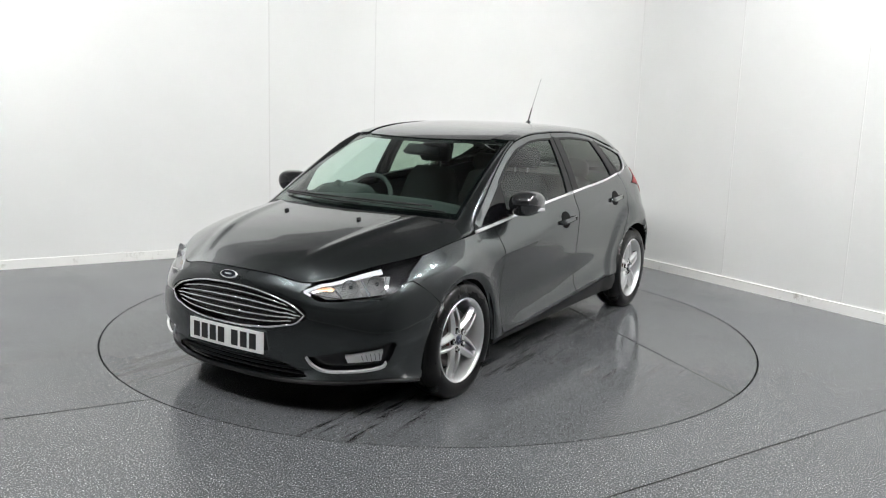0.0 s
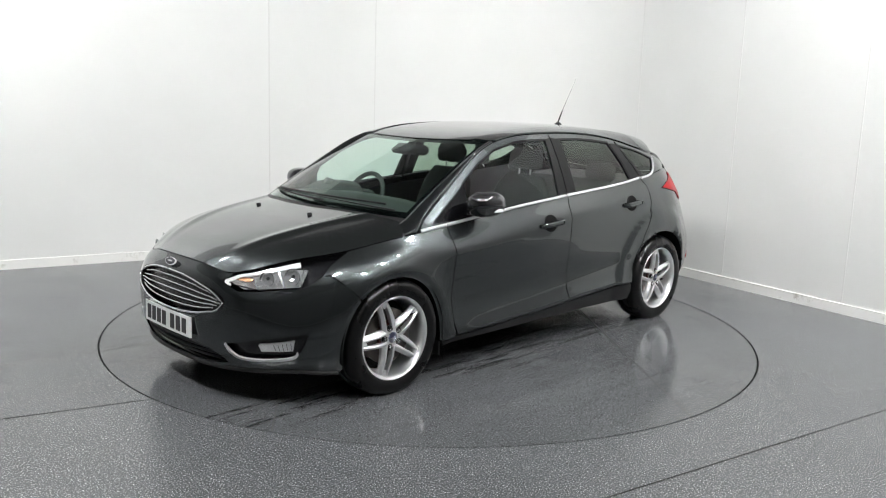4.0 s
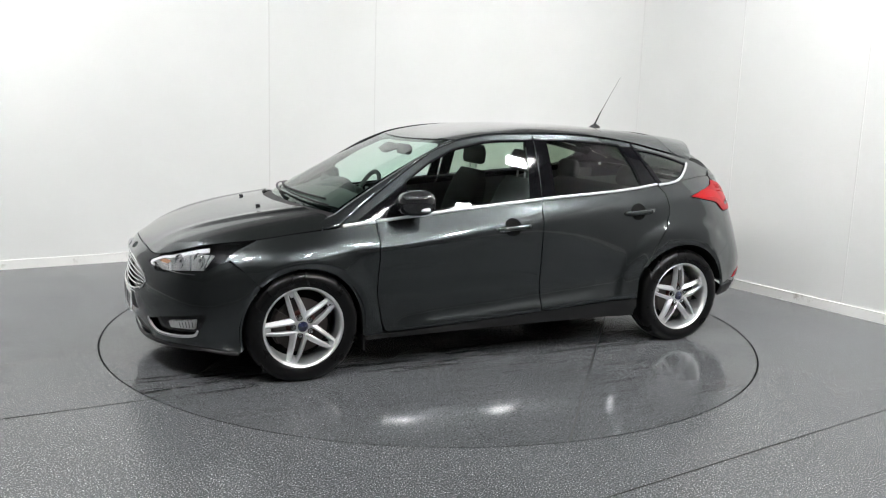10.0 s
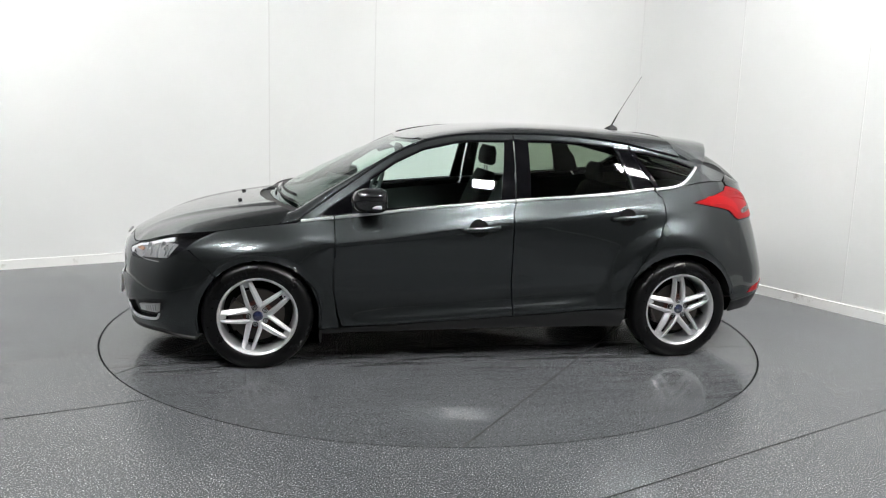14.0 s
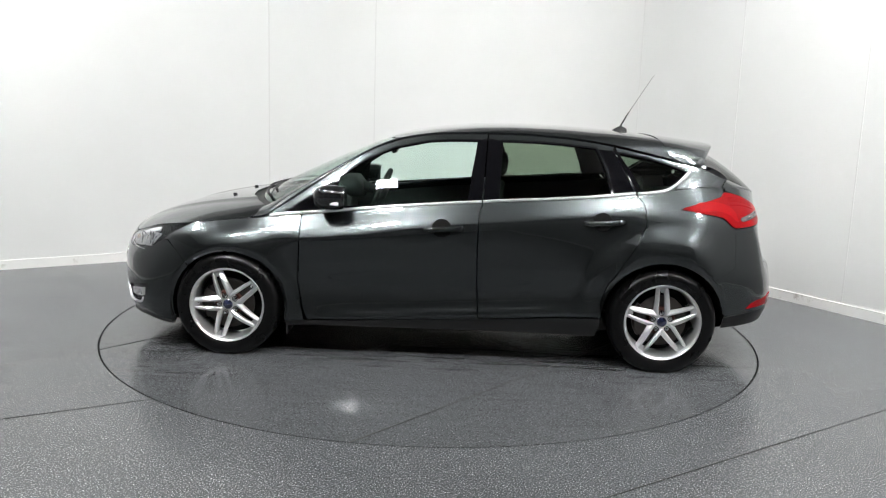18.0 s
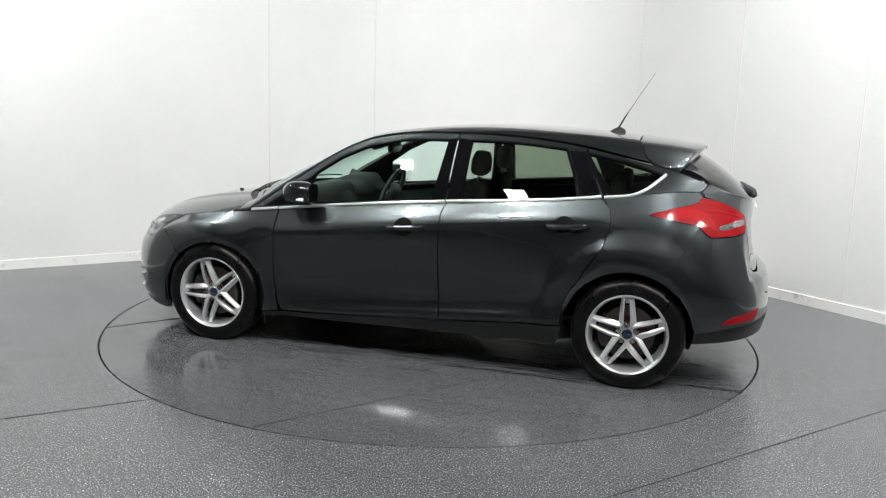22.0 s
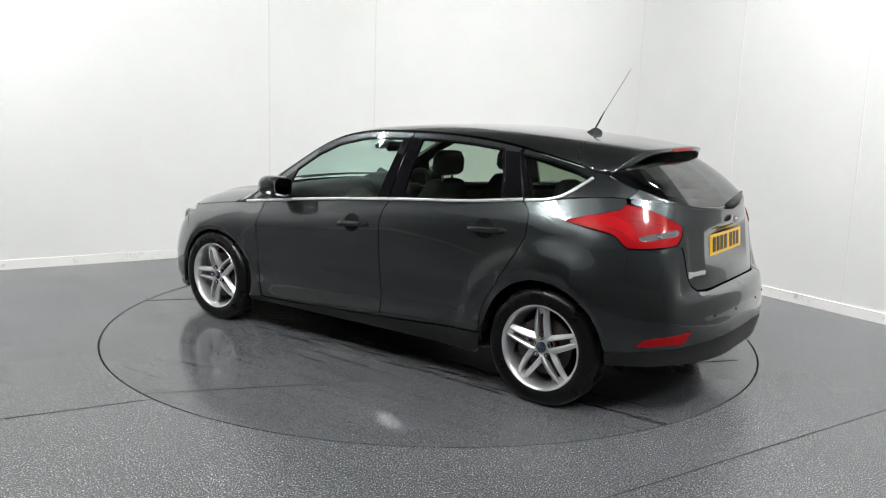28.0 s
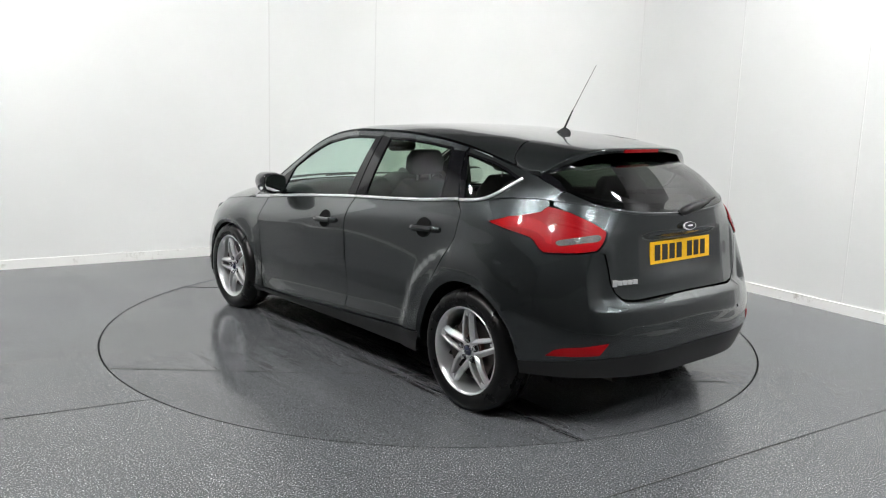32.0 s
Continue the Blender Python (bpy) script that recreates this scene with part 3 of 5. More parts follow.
def flank(x, z):
    """The side of the glasshouse."""
    x, z = np.asarray(x, float), np.asarray(z, float)
    zb, zr, yb, yr = belt_z(x), rail_z(x), belt_y(x), rail_y(x)
    t = (z - zb) / np.maximum(zr - zb, 0.06)
    y = yb + (yr - yb) * (0.74 * t + 0.26 * t * t)
    return np.stack([x, y, z], -1)


hood_mid = curve1(((2.13, .705), (2.11, .719), (2.05, .752), (2.0, .778), (1.8, .848), (1.6, .897), (1.4, .932), (1.25, .955)))
_rim = skin(np.linspace(2, 6, 17), np.full(17, 5.0))
edge_y = curve1([(2.13, .455)] + [(p[0], p[1]) for p in _rim] + [(.9, .805)])
edge_z = curve1([(2.13, .66)] + [(p[0], p[2]) for p in _rim] + [(.9, .875)])
_nose = skin(np.linspace(0, 2, 9), np.full(9, 5.0))
nose_x = curve1([(p[1], p[0]) for p in _nose])
nose_z = curve1([(p[1], p[2]) for p in _nose])
ridge_y = curve1(((2.1, .30), (1.7, .43), (1.3, .50)))


def hood_form(x, y):
    ey = edge_y(x)
    k = np.clip(np.abs(y) / ey, 0, 1.2)
    z = hood_mid(x) - (hood_mid(x) - edge_z(x)) * (0.22 * k**2 + 0.78 * k**5)
    r = (np.abs(y) - ridge_y(x)) / 0.036
    z = z + 0.010 * np.exp(-r * r) * np.clip((2.1 - x) / 0.3, 0, 1)
    return z


def hood(x, y):
    """The bonnet, rolled down to meet the bumper along the nose."""
    x, y = np.asarray(x, float), np.asarray(y, float)
    yc = np.clip(np.abs(y), 0, .455)
    xf = nose_x(yc)
    z = hood_form(x, y) + (nose_z(yc) - hood_form(xf, yc)) * np.exp(-np.clip(xf - x, 0, 9) / 0.07)
    return np.stack([x, y, z], -1)


roof_mid = curve1(((.60, 1.266), (.42, 1.342), (.164, 1.404), (.009, 1.425), (-.224, 1.445), (-.573, 1.450), (-1.0, 1.433), (-1.345, 1.402), (-1.538, 1.383), (-1.69, 1.365), (-1.76, 1.354)))


def roof(x, y):
    x, y = np.asarray(x, float), np.asarray(y, float)
    k = np.clip(np.abs(y) / rail_y(x), 0, 1.1)
    full = 5.5 + 4.0 * np.clip((-x - .9) / .45, 0, 1)
    return np.stack([x, y, roof_mid(x) - (roof_mid(x) - rail_z(x)) * (0.2 * k**2 + 0.8 * k**full)], -1)


# the narrow groove between the roof skin and the side frame
ditch_y = curve1(((.36, .492), (.219, .512), (0, .508), (-.5, .50), (-1.0, .485), (-1.31, .457)))


def loft(bottom, top, bulge):
    """A pane between two curves of (x, y, z) over s = 0 (middle) to 1 (side)."""
    lo, hi = path2(bottom, 12), path2(top, 12)

    def f(s, v):
        s, v = np.asarray(s, float), np.asarray(v, float)
        def at(c):
            q = np.clip(np.abs(s), 0, 1) * (len(c) - 1)
            i = np.minimum(q.astype(int), len(c) - 2)
            p = c[i] + (c[i + 1] - c[i]) * (q - i)[..., None]
            p = p + (c[-1] - c[-2]) * ((np.abs(s) - 1).clip(0) * (len(c) - 1))[..., None]
            p[..., 1] *= np.sign(s + 1e-12)
            return p
        p = at(lo) * (1 - v)[..., None] + at(hi) * v[..., None]
        n = np.cross(at(hi) - at(lo), (0, 1.0, 0))
        n /= np.linalg.norm(n, axis=-1, keepdims=True)
        n = np.where(n[..., 2:] < 0, -n, n)
        return p + n * (bulge * 4 * v * (1 - v))[..., None]

    return f


screen = loft(((1.262, 0, .948), (1.24, .25, .946), (1.185, .50, .940), (1.095, .692, .928)), [tuple(roof(x, y) - (0, 0, .005)) for x, y in ((.42, 0), (.405, .25), (.365, .47), (.331, .580))], 0.016)
backlight = loft(((-1.980, 0, 1.064), (-1.945, .34, 1.080), (-1.86, .515, 1.108), (-1.712, .608, 1.166)), ((-1.60, 0, 1.345), (-1.59, .25, 1.338), (-1.565, .46, 1.305), (-1.545, .605, 1.243)), 0.02)


# --- body panels ---
def body_panels():
    hl_low = ((2.092, .42, .650), (2.072, .515, .609), (2.015, .60, .610), (1.924, .694, .624), (1.843, .767, .633), (1.743, .80, .688), (1.69, .79, .735), (1.583, .779, .789))
    hl = [uv_near(p) for p in hl_low]
    front = [np.array((0, 0.0))] + [np.array((u, 0.0)) for u in np.linspace(.2, 4.0, 16)]
    front += arc_side(FRONT_ARCH, -17, 45, 9) + uv_side((1.63, .63), (1.71, .69)) + hl[5::-1]
    front += [np.array((1.99, 4.97)), np.array((1.75, 4.985))] + [np.array((u, 4.985)) for u in np.linspace(1.6, 0, 8)]
    grille = path2(((0, .652), (.17, .645), (.31, .622), (.43, .585), (.475, .545), (.455, .510), (.36, .478), (.18, .452), (0, .446)), 4)
    grille = [np.array((0.0, uv_front((0, .652))[0][1]))] + uv_front(*grille[1:-1]) + [np.array((0.0, uv_front((0, .446))[0][1]))]
    intake = [(0, .300), (.22, .300), (.36, .288), (.44, .25), (.455, .222), (.36, .205), (.2, .2), (0, .2)]
    fog = uv_at((2.105, .485, .335), (2.0, .66, .380), (1.855, .812, .412), (1.84, .822, .400), (1.872, .80, .319), (1.905, .77, .283), (2.06, .555, .258), (2.10, .49, .270))
    # one outline for the half: down the middle in three pieces round grille and intake
    iv = uv_front(*intake)
    iv[0][0] = iv[-1][0] = 0.0
    half = front + grille + iv
    skin_panel("front_bumper", half, PAINT, CAR, "dark grey metallic front bumper", holes=(fog,), both=True)
    wing = [hl[7]] + uv_top(1.56, .886, n=9) + uv_side((.884, .86), (.884, .732), (.893, .47), (.865, .30), (.848, .238), (.96, .234)) + arc_side(FRONT_ARCH, 190, 47, 22) + uv_side((1.636, .636), (1.706, .697)) + hl[5:7]
    skin_panel("front_wing", wing, PAINT, CAR)
    door = uv_top(.872, -.218, n=9) + uv_side((-.196, .93), (-.193, .756), (-.196, .515), (-.211, .292), (.28, .266), (.826, .246), (.86, .32), (.885, .47), (.877, .732), (.877, .83))
    rear = uv_top(-.226, -1.128, n=9) + uv_side((-1.178, 1.02), (-1.189, .95), (-1.189, .893), (-1.153, .805), (-1.062, .665), (-.985, .545), (-.945, .434), (-.937, .336), (-.6, .318), (-.219, .294), (-.204, .515), (-.201, .756), (-.204, .93))
    doors = {"front": skin_panel("front_door", door, PAINT, CAR, step=0.016), "rear": skin_panel("rear_door", rear, PAINT, CAR, step=0.016)}
    # the sill is one even near-black, much darker than the doors
    sill = uv_side((.965, .228), (.30, .258), (-.21, .285), (-.95, .326)) + [np.array((u, 0.02)) for u in np.linspace(8.95, 6.0, 10)]
    skin_panel("sill", sill, PLASTIC, CAR, "near-black sill", step=0.04)
    lamp = [uv_near(p) for p in TAIL_LAMP]
    quarter = uv_top(-1.142, -1.662, n=9) + lamp[3::-1] + lamp[:6:-1] + uv_side((-1.740, .855), (-1.737, .6585), (-1.656, .611)) + arc_side(REAR_ARCH, 134.7, -6, 22) + uv_side((-.943, .336), (-.951, .434), (-.991, .542), (-1.067, .662), (-1.159, .802), (-1.196, .893), (-1.195, .96), (-1.182, 1.02))
    skin_panel("rear_quarter_panel", quarter, PAINT, CAR)
    gate_low = uv_rear((.572, .885), (.558, .814), (.549, .75), (.522, .695), (.475, .657), (.40, .650), (.2, .658))
    valance = [np.array((14.0, 0.02))] + [np.array((u, 0.02)) for u in np.linspace(13.8, 11.0, 14)] + [np.array((u, 1.02)) for u in np.linspace(11.08, 14.0, 14)]
    skin_panel("valance", valance, PLASTIC, CAR, "black plastic lower rear valance", both=True)
    back = [np.array((14.0, 1.06))] + [np.array((u, 1.06)) for u in np.linspace(13.8, 11.10, 14)] + arc_side(REAR_ARCH, 168, 135.1, 8) + uv_side((-1.6565, .6098), (-1.738, .6575), (-1.7412, .855)) + lamp[7:5:-1] + gate_low
    back += [np.array((14.0, uv_rear((0.01, .662))[0][1]))]
    skin_panel("rear_bumper", back, PAINT, CAR, "dark grey metallic rear bumper", both=True, step=0.018)
    gate = [np.array((14.0, uv_rear((0.01, .672))[0][1]))] + uv_rear((.2, .668), (.40, .660), (.470, .667), (.514, .70), (.541, .75), (.550, .814), (.562, .885)) + lamp[6:3:-1] + uv_at((-1.69, .675, 1.100))
    gate += uv_top(-1.685, -1.78, n=4) + [np.array((u, 4.985)) for u in np.linspace(12.1, 14, 12)]
    skin_panel("tailgate", gate, PAINT, CAR, both=True, step=0.013)
    part("tailgate_lining", sheet(gate, skin, 0.05, depth=0, both=True, lift=-0.035, scale=UVS), DARK, CAR, "black plastic tailgate lining")
    return doors, hl


# tail lamp corners, from the front tip along the top to the rear and back below
TAIL_LAMP = ((-1.387, .823, .993), (-1.55, .77, 1.037), (-1.65, .717, 1.067), (-1.676, .69, 1.097), (-1.79, .64, 1.072), (-1.92, .531, .988), (-1.926, .604, .900), (-1.738, .776, .878), (-1.653, .787, .942), (-1.52, .818, .968))
DOORS, HL_LOW = body_panels()

bonnet = [(float(nose_x(y)) - .004, y) for y in np.linspace(0, .452, 12)] + [(x, float(edge_y(x)) - .003) for x in np.linspace(2.025, 1.205, 20)] + [(1.15, .735), (1.128, .69), (1.205, .58), (1.285, .38), (1.325, .15), (1.33, 0)]
part("bonnet", sheet(bonnet, hood, 0.02, both=True, depth=0.015), PAINT, CAR)
roofline = [(.425, 0)] + [tuple(p) for p in path2(((.425, 0), (.41, .25), (.378, .44), (.36, .482)), 5)[1:]] + [(x, float(ditch_y(x)) - .009) for x in np.linspace(.34, -1.298, 24)] + [(-1.297, .30), (-1.295, 0)]
part("roof", sheet(roofline, roof, 0.03, both=True), PAINT, CAR)
cantrail = [(.352, .505)] + [(x, float(ditch_y(x)) + .007) for x in np.linspace(.33, -1.302, 24)] + [(-1.323, .552), (-1.345, .604)] + [(x, float(rail_y(x)) - .002) for x in np.linspace(-1.37, .30, 26)] + [(.334, .590)]
for _f in (False, True):
    part("roof_side_frame", sheet(cantrail, roof, 0.024, depth=0.024, lift=0.007, flip=_f), PAINT, CAR, "dark grey metallic side frame of the roof")
    # a black strip under the gap puts the groove's shade in as colour
    groove = [(x, float(ditch_y(x)) - .02) for x in np.linspace(.35, -1.29, 20)] + [(x, float(ditch_y(x)) + .02) for x in np.linspace(-1.29, .35, 20)]
    part("groove_shade", sheet(groove, roof, 0.04, depth=0, lift=-.012, flip=_f), DARK, CAR, "black strip standing in for shade in the roof groove")

# pillars beside the windscreen
bm = bmesh.new()
_in = [np.array((1.150, .700, .902))] + [screen(np.array(1.012), np.array(v)) for v in np.linspace(0, 1, 14)]
_out = [np.array((1.190, .790, .848))] + [flank(x, rail_z(x)) for x in np.linspace(1.10, .325, 14)]
rows = []
for a, b in zip(_in, _out):
    a, b = Vector(a), Vector(b)
    n = Vector((0.25, 0.6, 0.75)).normalized()
    rows.append([a - n * 0.02] + [a.lerp(b, t) + n * (0.003 + 0.011 * min(1, len(rows) / 4)) * 4 * t * (1 - t) * (0.7 + 0.3 * t) for t in np.linspace(0, 1, 7)] + [b - n * 0.02])
grid_mesh(bm, rows)
bmesh.ops.recalc_face_normals(bm, faces=bm.faces[:])
pillar = part("windscreen_pillar", bm.copy(), PAINT, CAR)
for v in bm.verts:
    v.co.y = -v.co.y
bmesh.ops.reverse_faces(bm, faces=bm.faces[:])
part("windscreen_pillar", bm, PAINT, CAR)


# side frames and glass
FRONT_GLASS = [(.70, .932), (.40, .958), (-.128, 1.002), (-.155, 1.18), (-.178, 1.347), (-.02, 1.345), (.121, 1.335), (.329, 1.290), (.503, 1.211), (.66, 1.108)]
SAIL = [(.985, .893), (.72, .924), (.70, .965), (.675, 1.10), (.80, 1.015)]
REAR_GLASS = [(-.318, 1.016), (-.6, 1.036), (-.985, 1.068), (-.955, 1.19), (-.895, 1.323), (-.705, 1.340), (-.534, 1.350), (-.330, 1.350)]
REAR_FIXED = [(-1.000, 1.069), (-1.122, 1.080), (-1.086, 1.15), (-1.003, 1.316), (-.915, 1.320), (-.972, 1.19)]
QUARTER_GLASS = [(-1.168, 1.086), (-1.26, 1.097), (-1.33, 1.118), (-1.39, 1.160), (-1.443, 1.203), (-1.335, 1.240), (-1.221, 1.270), (-1.035, 1.300), (-1.11, 1.19)]


def flank_parts(name, outline, mat, lift=0.0, holes=(), label="", depth=0.012, step=0.035, parents=(None, None), smooth=True):
    return [part(name, sheet(outline, flank, step, holes, depth=depth, flip=f, lift=lift), mat, p or CAR, label) for f, p in ((False, parents[0]), (True, parents[1]))]


def rail(x0, x1, n=14, off=0.007):
    return [(x, float(rail_z(x)) - off) for x in np.linspace(x0, x1, n)]


def belt(x0, x1, n=8, off=0.002):
    return [(x, float(belt_z(x)) + off) for x in np.linspace(x0, x1, n)]


flank_parts("window_frame", belt(1.07, -.215) + [(-.215, 1.20), (-.235, 1.385)] + rail(-.235, 1.06, 22), PAINT, holes=(FRONT_GLASS,), parents=DOORS["front"], label="dark grey window surround")
flank_parts("window_frame", belt(-.223, -1.128) + [(-1.09, 1.15), (-1.0, 1.325)] + rail(-1.01, -.243, 14), PAINT, holes=(REAR_GLASS,), parents=DOORS["rear"], label="dark grey window surround")
flank_parts("rear_pillar", belt(-1.142, -1.665, 9) + [(-1.702, 1.163)] + rail(-1.55, -1.02, 12) + [(-1.095, 1.15)], PAINT, holes=(QUARTER_GLASS,))
def around(outline, d):
    """The outline, moved out by d."""
    p = np.array(outline)
    e = np.roll(p, -1, 0) - p
    n = np.stack([e[:, 1], -e[:, 0]], 1) / np.linalg.norm(e, axis=1, keepdims=True)
    m = n + np.roll(n, 1, 0)
    m /= (m * n).sum(1, keepdims=True)
    area = np.sum(p[:, 0] * np.roll(p[:, 1], -1) - np.roll(p[:, 0], -1) * p[:, 1])
    return p + m * d * (1 if area > 0 else -1)


for _o, _pp in ((FRONT_GLASS, DOORS["front"]), (REAR_GLASS, DOORS["rear"]), (QUARTER_GLASS, (None, None))):
    flank_parts("window_seal", around(_o, 0.011), GLOSS_BLACK, 0.0025, holes=(_o,), depth=0.01, parents=_pp, label="black rubber window seal")
flank_parts("window_glass", FRONT_GLASS, GLASS, -0.005, depth=0, parents=DOORS["front"], label="clear lightly tinted door window")
flank_parts("window_glass", REAR_GLASS, GLASS_DARK, -0.005, depth=0, parents=DOORS["rear"], label="dark privacy glass door window")
flank_parts("quarter_window", QUARTER_GLASS, GLASS_DARK, -0.004, depth=0, label="dark privacy glass")
flank_parts("mirror_sail", SAIL, GLOSS_BLACK, 0.003, depth=0.004, parents=DOORS["front"], label="black triangular panel")
flank_parts("door_pillar_cover", [(-.130, 1.004), (-.2145, 1.010), (-.2335, 1.366), (-.180, 1.352), (-.157, 1.18)], GLOSS_BLACK, 0.003, depth=0.004, parents=DOORS["front"], label="gloss black pillar cover")
flank_parts("door_pillar_cover", [(-.2238, 1.012), (-.317, 1.018), (-.329, 1.352), (-.2425, 1.366)], GLOSS_BLACK, 0.003, depth=0.004, parents=DOORS["rear"], label="gloss black pillar cover")
# dark backings, added to block light through gaps at rail and pillar
flank_parts("roof_rail_backing", rail(.30, -1.54, 26, .002) + rail(-1.54, .30, 26, .040), DARK, -0.016, depth=0)
flank_parts("pillar_backing", [(-1.0, 1.06), (-1.19, 1.075), (-1.13, 1.19), (-1.01, 1.315), (-.89, 1.33), (-.95, 1.19)], DARK, -0.02, depth=0)
flank_parts("window_divider", REAR_FIXED, GLOSS_BLACK, 0.003, depth=0.004, parents=DOORS["rear"], label="gloss black fixed corner panel")

flank_parts("quarter_border", [(-1.137, 1.080), (-1.166, 1.084), (-1.108, 1.19), (-1.033, 1.302), (-1.012, 1.312), (-1.100, 1.15)], GLOSS_BLACK, 0.003, depth=0.004, label="gloss black strip before the quarter window")

# the pillar's return to the rear window
for sg in (1, -1):
    bm = bmesh.new()
    rows = []
    for k in np.linspace(0, 1, 9):
        a = flank(-1.702 + .152 * k, 1.163 + (float(rail_z(-1.55)) - .004 - 1.163) * k)
        b = backlight(np.array(1.0), np.array(k * .98))
        rows.append([((a + (b - a) * q)[0], sg * ((a + (b - a) * q)[1]), (a + (b - a) * q)[2]) for q in np.linspace(0, 1, 5)])
    grid_mesh(bm, rows)
    bmesh.ops.recalc_face_normals(bm, faces=bm.faces[:])
    part("pillar_return", bm, GLOSS_BLACK, CAR, "black printed glass edge")

# glass front and rear
for name, fn, mat, label in (("windscreen", screen, GLASS_SCREEN, "clear laminated windscreen"), ("rear_window", backlight, GLASS_REAR, "dark privacy glass rear window")):
    bm = bmesh.new()
    ss, vv = np.meshgrid(np.linspace(-1, 1, 41), np.linspace(0, 1, 17))
    grid_mesh(bm, fn(ss, vv))
    bmesh.ops.recalc_face_normals(bm, faces=bm.faces[:])
    part(name, bm, mat, CAR, label)
    for s0, s1, v0, v1 in ((0.962, 1.0, 0, 1), (0, 0.965, 0, 0.06), (0, 0.965, 0.95, 1)) if fn is screen else ((0.88, 1.0, 0, 1), (0, 0.885, 0, 0.13), (0, 0.885, 0.80, 1)):
        for sg in (1, -1):
            bm = bmesh.new()
            ss, vv = np.meshgrid(np.linspace(s0, s1, 18) * sg, np.linspace(v0, v1, 14))
            p = fn(ss, vv)
            grid_mesh(bm, p + np.array([0.0, 0, -0.004]))
            part("glass_border", bm, GLOSS_BLACK, CAR, "black printed glass border")

# painted shoulder between the rear window and the tailgate's lower half
for sg in (1, -1):
    bm = bmesh.new()
    us = np.concatenate([np.linspace(14, 12.1, 14), [q[0] for q in uv_top(-1.78, -1.672, n=6)]])
    low_edge = skin(us, np.full_like(us, 4.99))
    top_edge = backlight(np.linspace(0, 1.0, len(us)), np.zeros(len(us)))
    rows = []
    for a, b in zip(low_edge, top_edge):
        rows.append([(p[0], p[1] * sg, p[2]) for p in (a * (1 - k) + (b + (0, 0, -.002)) * k + np.array((-.35, .2, .9)) * .006 * 4 * k * (1 - k) for k in np.linspace(0, 1, 5))])
    grid_mesh(bm, rows)
    bmesh.ops.recalc_face_normals(bm, faces=bm.faces[:])
    part("tailgate_shoulder", bm, PAINT, CAR)


# --- wheels ---
def wheel(name):
    w = empty(name)
    w.parent = CAR
    # tyre, its outer face towards +y, flattened where it stands
    bm = bmesh.new()
    R = 0.314
    prof = [(.214, .080), (.222, .092), (.236, .099), (.262, .104), (.285, .100), (.300, .088), (.309, .072), (R, .05), (R, .03), (.309, .028), (.309, .022), (R, .020), (R, -.020), (.309, -.022), (.309, -.028), (R, -.03), (R, -.05), (.307, -.075), (.290, -.098), (.262, -.105), (.235, -.099), (.214, -.08)]
    lathe(bm, prof, 96)
    for v in bm.verts:
        v.co.z = max(v.co.z, -HUB_Z / 1.03 + 0.0005)
    part("tyre", sharpen(bm, 50), RUBBER, w, "black low-profile tyre")
    bm = bmesh.new()
    lathe(bm, [(.224, .086), (.2265, .092), (.223, .096), (.217, .094), (.211, .085), (.205, .066), (.200, .03), (.196, -.05), (.205, -.085), (.224, -.09)], 96)
    rim = part("rim", sharpen(bm, 40), ALLOY, w, "silver five-double-spoke alloy rim")
    for k in range(5):
        bm = bmesh.new()
        base = radians(90 + 72 * k)
        for sg in (1, -1):
            rows = []
            for t in np.linspace(0, 1, 9):
                r = .036 + t * (.212 - .036)
                wide = 1.15 if sg > 0 else 0.9
                off = sg * ((.0335 - .0120 * t**1.6) * (1.0 + 0.12 * (wide - 1)))
                half = (.0150 - .0035 * t) * wide
                top = .071 + .012 * math.sin(math.pi * min(1, t * 1.05)) - .004 * (1 - t)
                deep = top - .036 + .012 * t
                ring = []
                for a, h in ((-half, deep), (-half, top - (.015 if sg < 0 else .004)), (half * (-.6 if sg > 0 else .2), top), (half * (-.2 if sg > 0 else .6), top), (half, top - (.015 if sg > 0 else .004)), (half, deep)):
                    x, y = r, off + a * 1.0
                    ring.append((x * math.cos(base) - y * math.sin(base), h, x * math.sin(base) + y * math.cos(base)))
                rows.append(ring)
            vs = grid_mesh(bm, rows, wrap=True)
            bm.faces.new(vs[0])
            bm.faces.new(vs[-1])
        # the web that joins the pair at the rim
        rows = []
        for t in np.linspace(0, 1, 5):
            r = .176 + t * .038
            half = .006 + .012 * t
            ring = []
            for a, h in ((-half, .052), (-half, .072), (half, .072), (half, .052)):
                ring.append((r * math.cos(base) - a * math.sin(base), h, r * math.sin(base) + a * math.cos(base)))
            rows.append(ring)
        vs = grid_mesh(bm, rows, wrap=True)
        bmesh.ops.recalc_face_normals(bm, faces=bm.faces[:])
        part("spoke", sharpen(bm, 28), ALLOY, rim)
    bm = bmesh.new()
    lathe(bm, [(.0005, .066), (.032, .067), (.058, .062), (.066, .05), (.066, .02), (.0005, .02)], 48)
    part("hub", sharpen(bm, 40), ALLOY, rim)
    for k in range(5):
        bm = bmesh.new()
        a = radians(90 + 72 * k)
        bmesh.ops.create_cone(bm, cap_ends=True, segments=6, radius1=.0115, radius2=.009, depth=.03, matrix=Matrix.Translation((.053 * math.cos(a), .066, .053 * math.sin(a))) @ Matrix.Rotation(radians(-90), 4, "X"))
        part("wheel_nut", bm, CHROME, rim, "chrome wheel nut", smooth=False)
        # dark ring for the shade in the pocket round each nut
        bm = bmesh.new()
        lathe(bm, [(.0125, .0675), (.0165, .0675), (.0165, .06), (.0125, .06)], 20, closed=True)
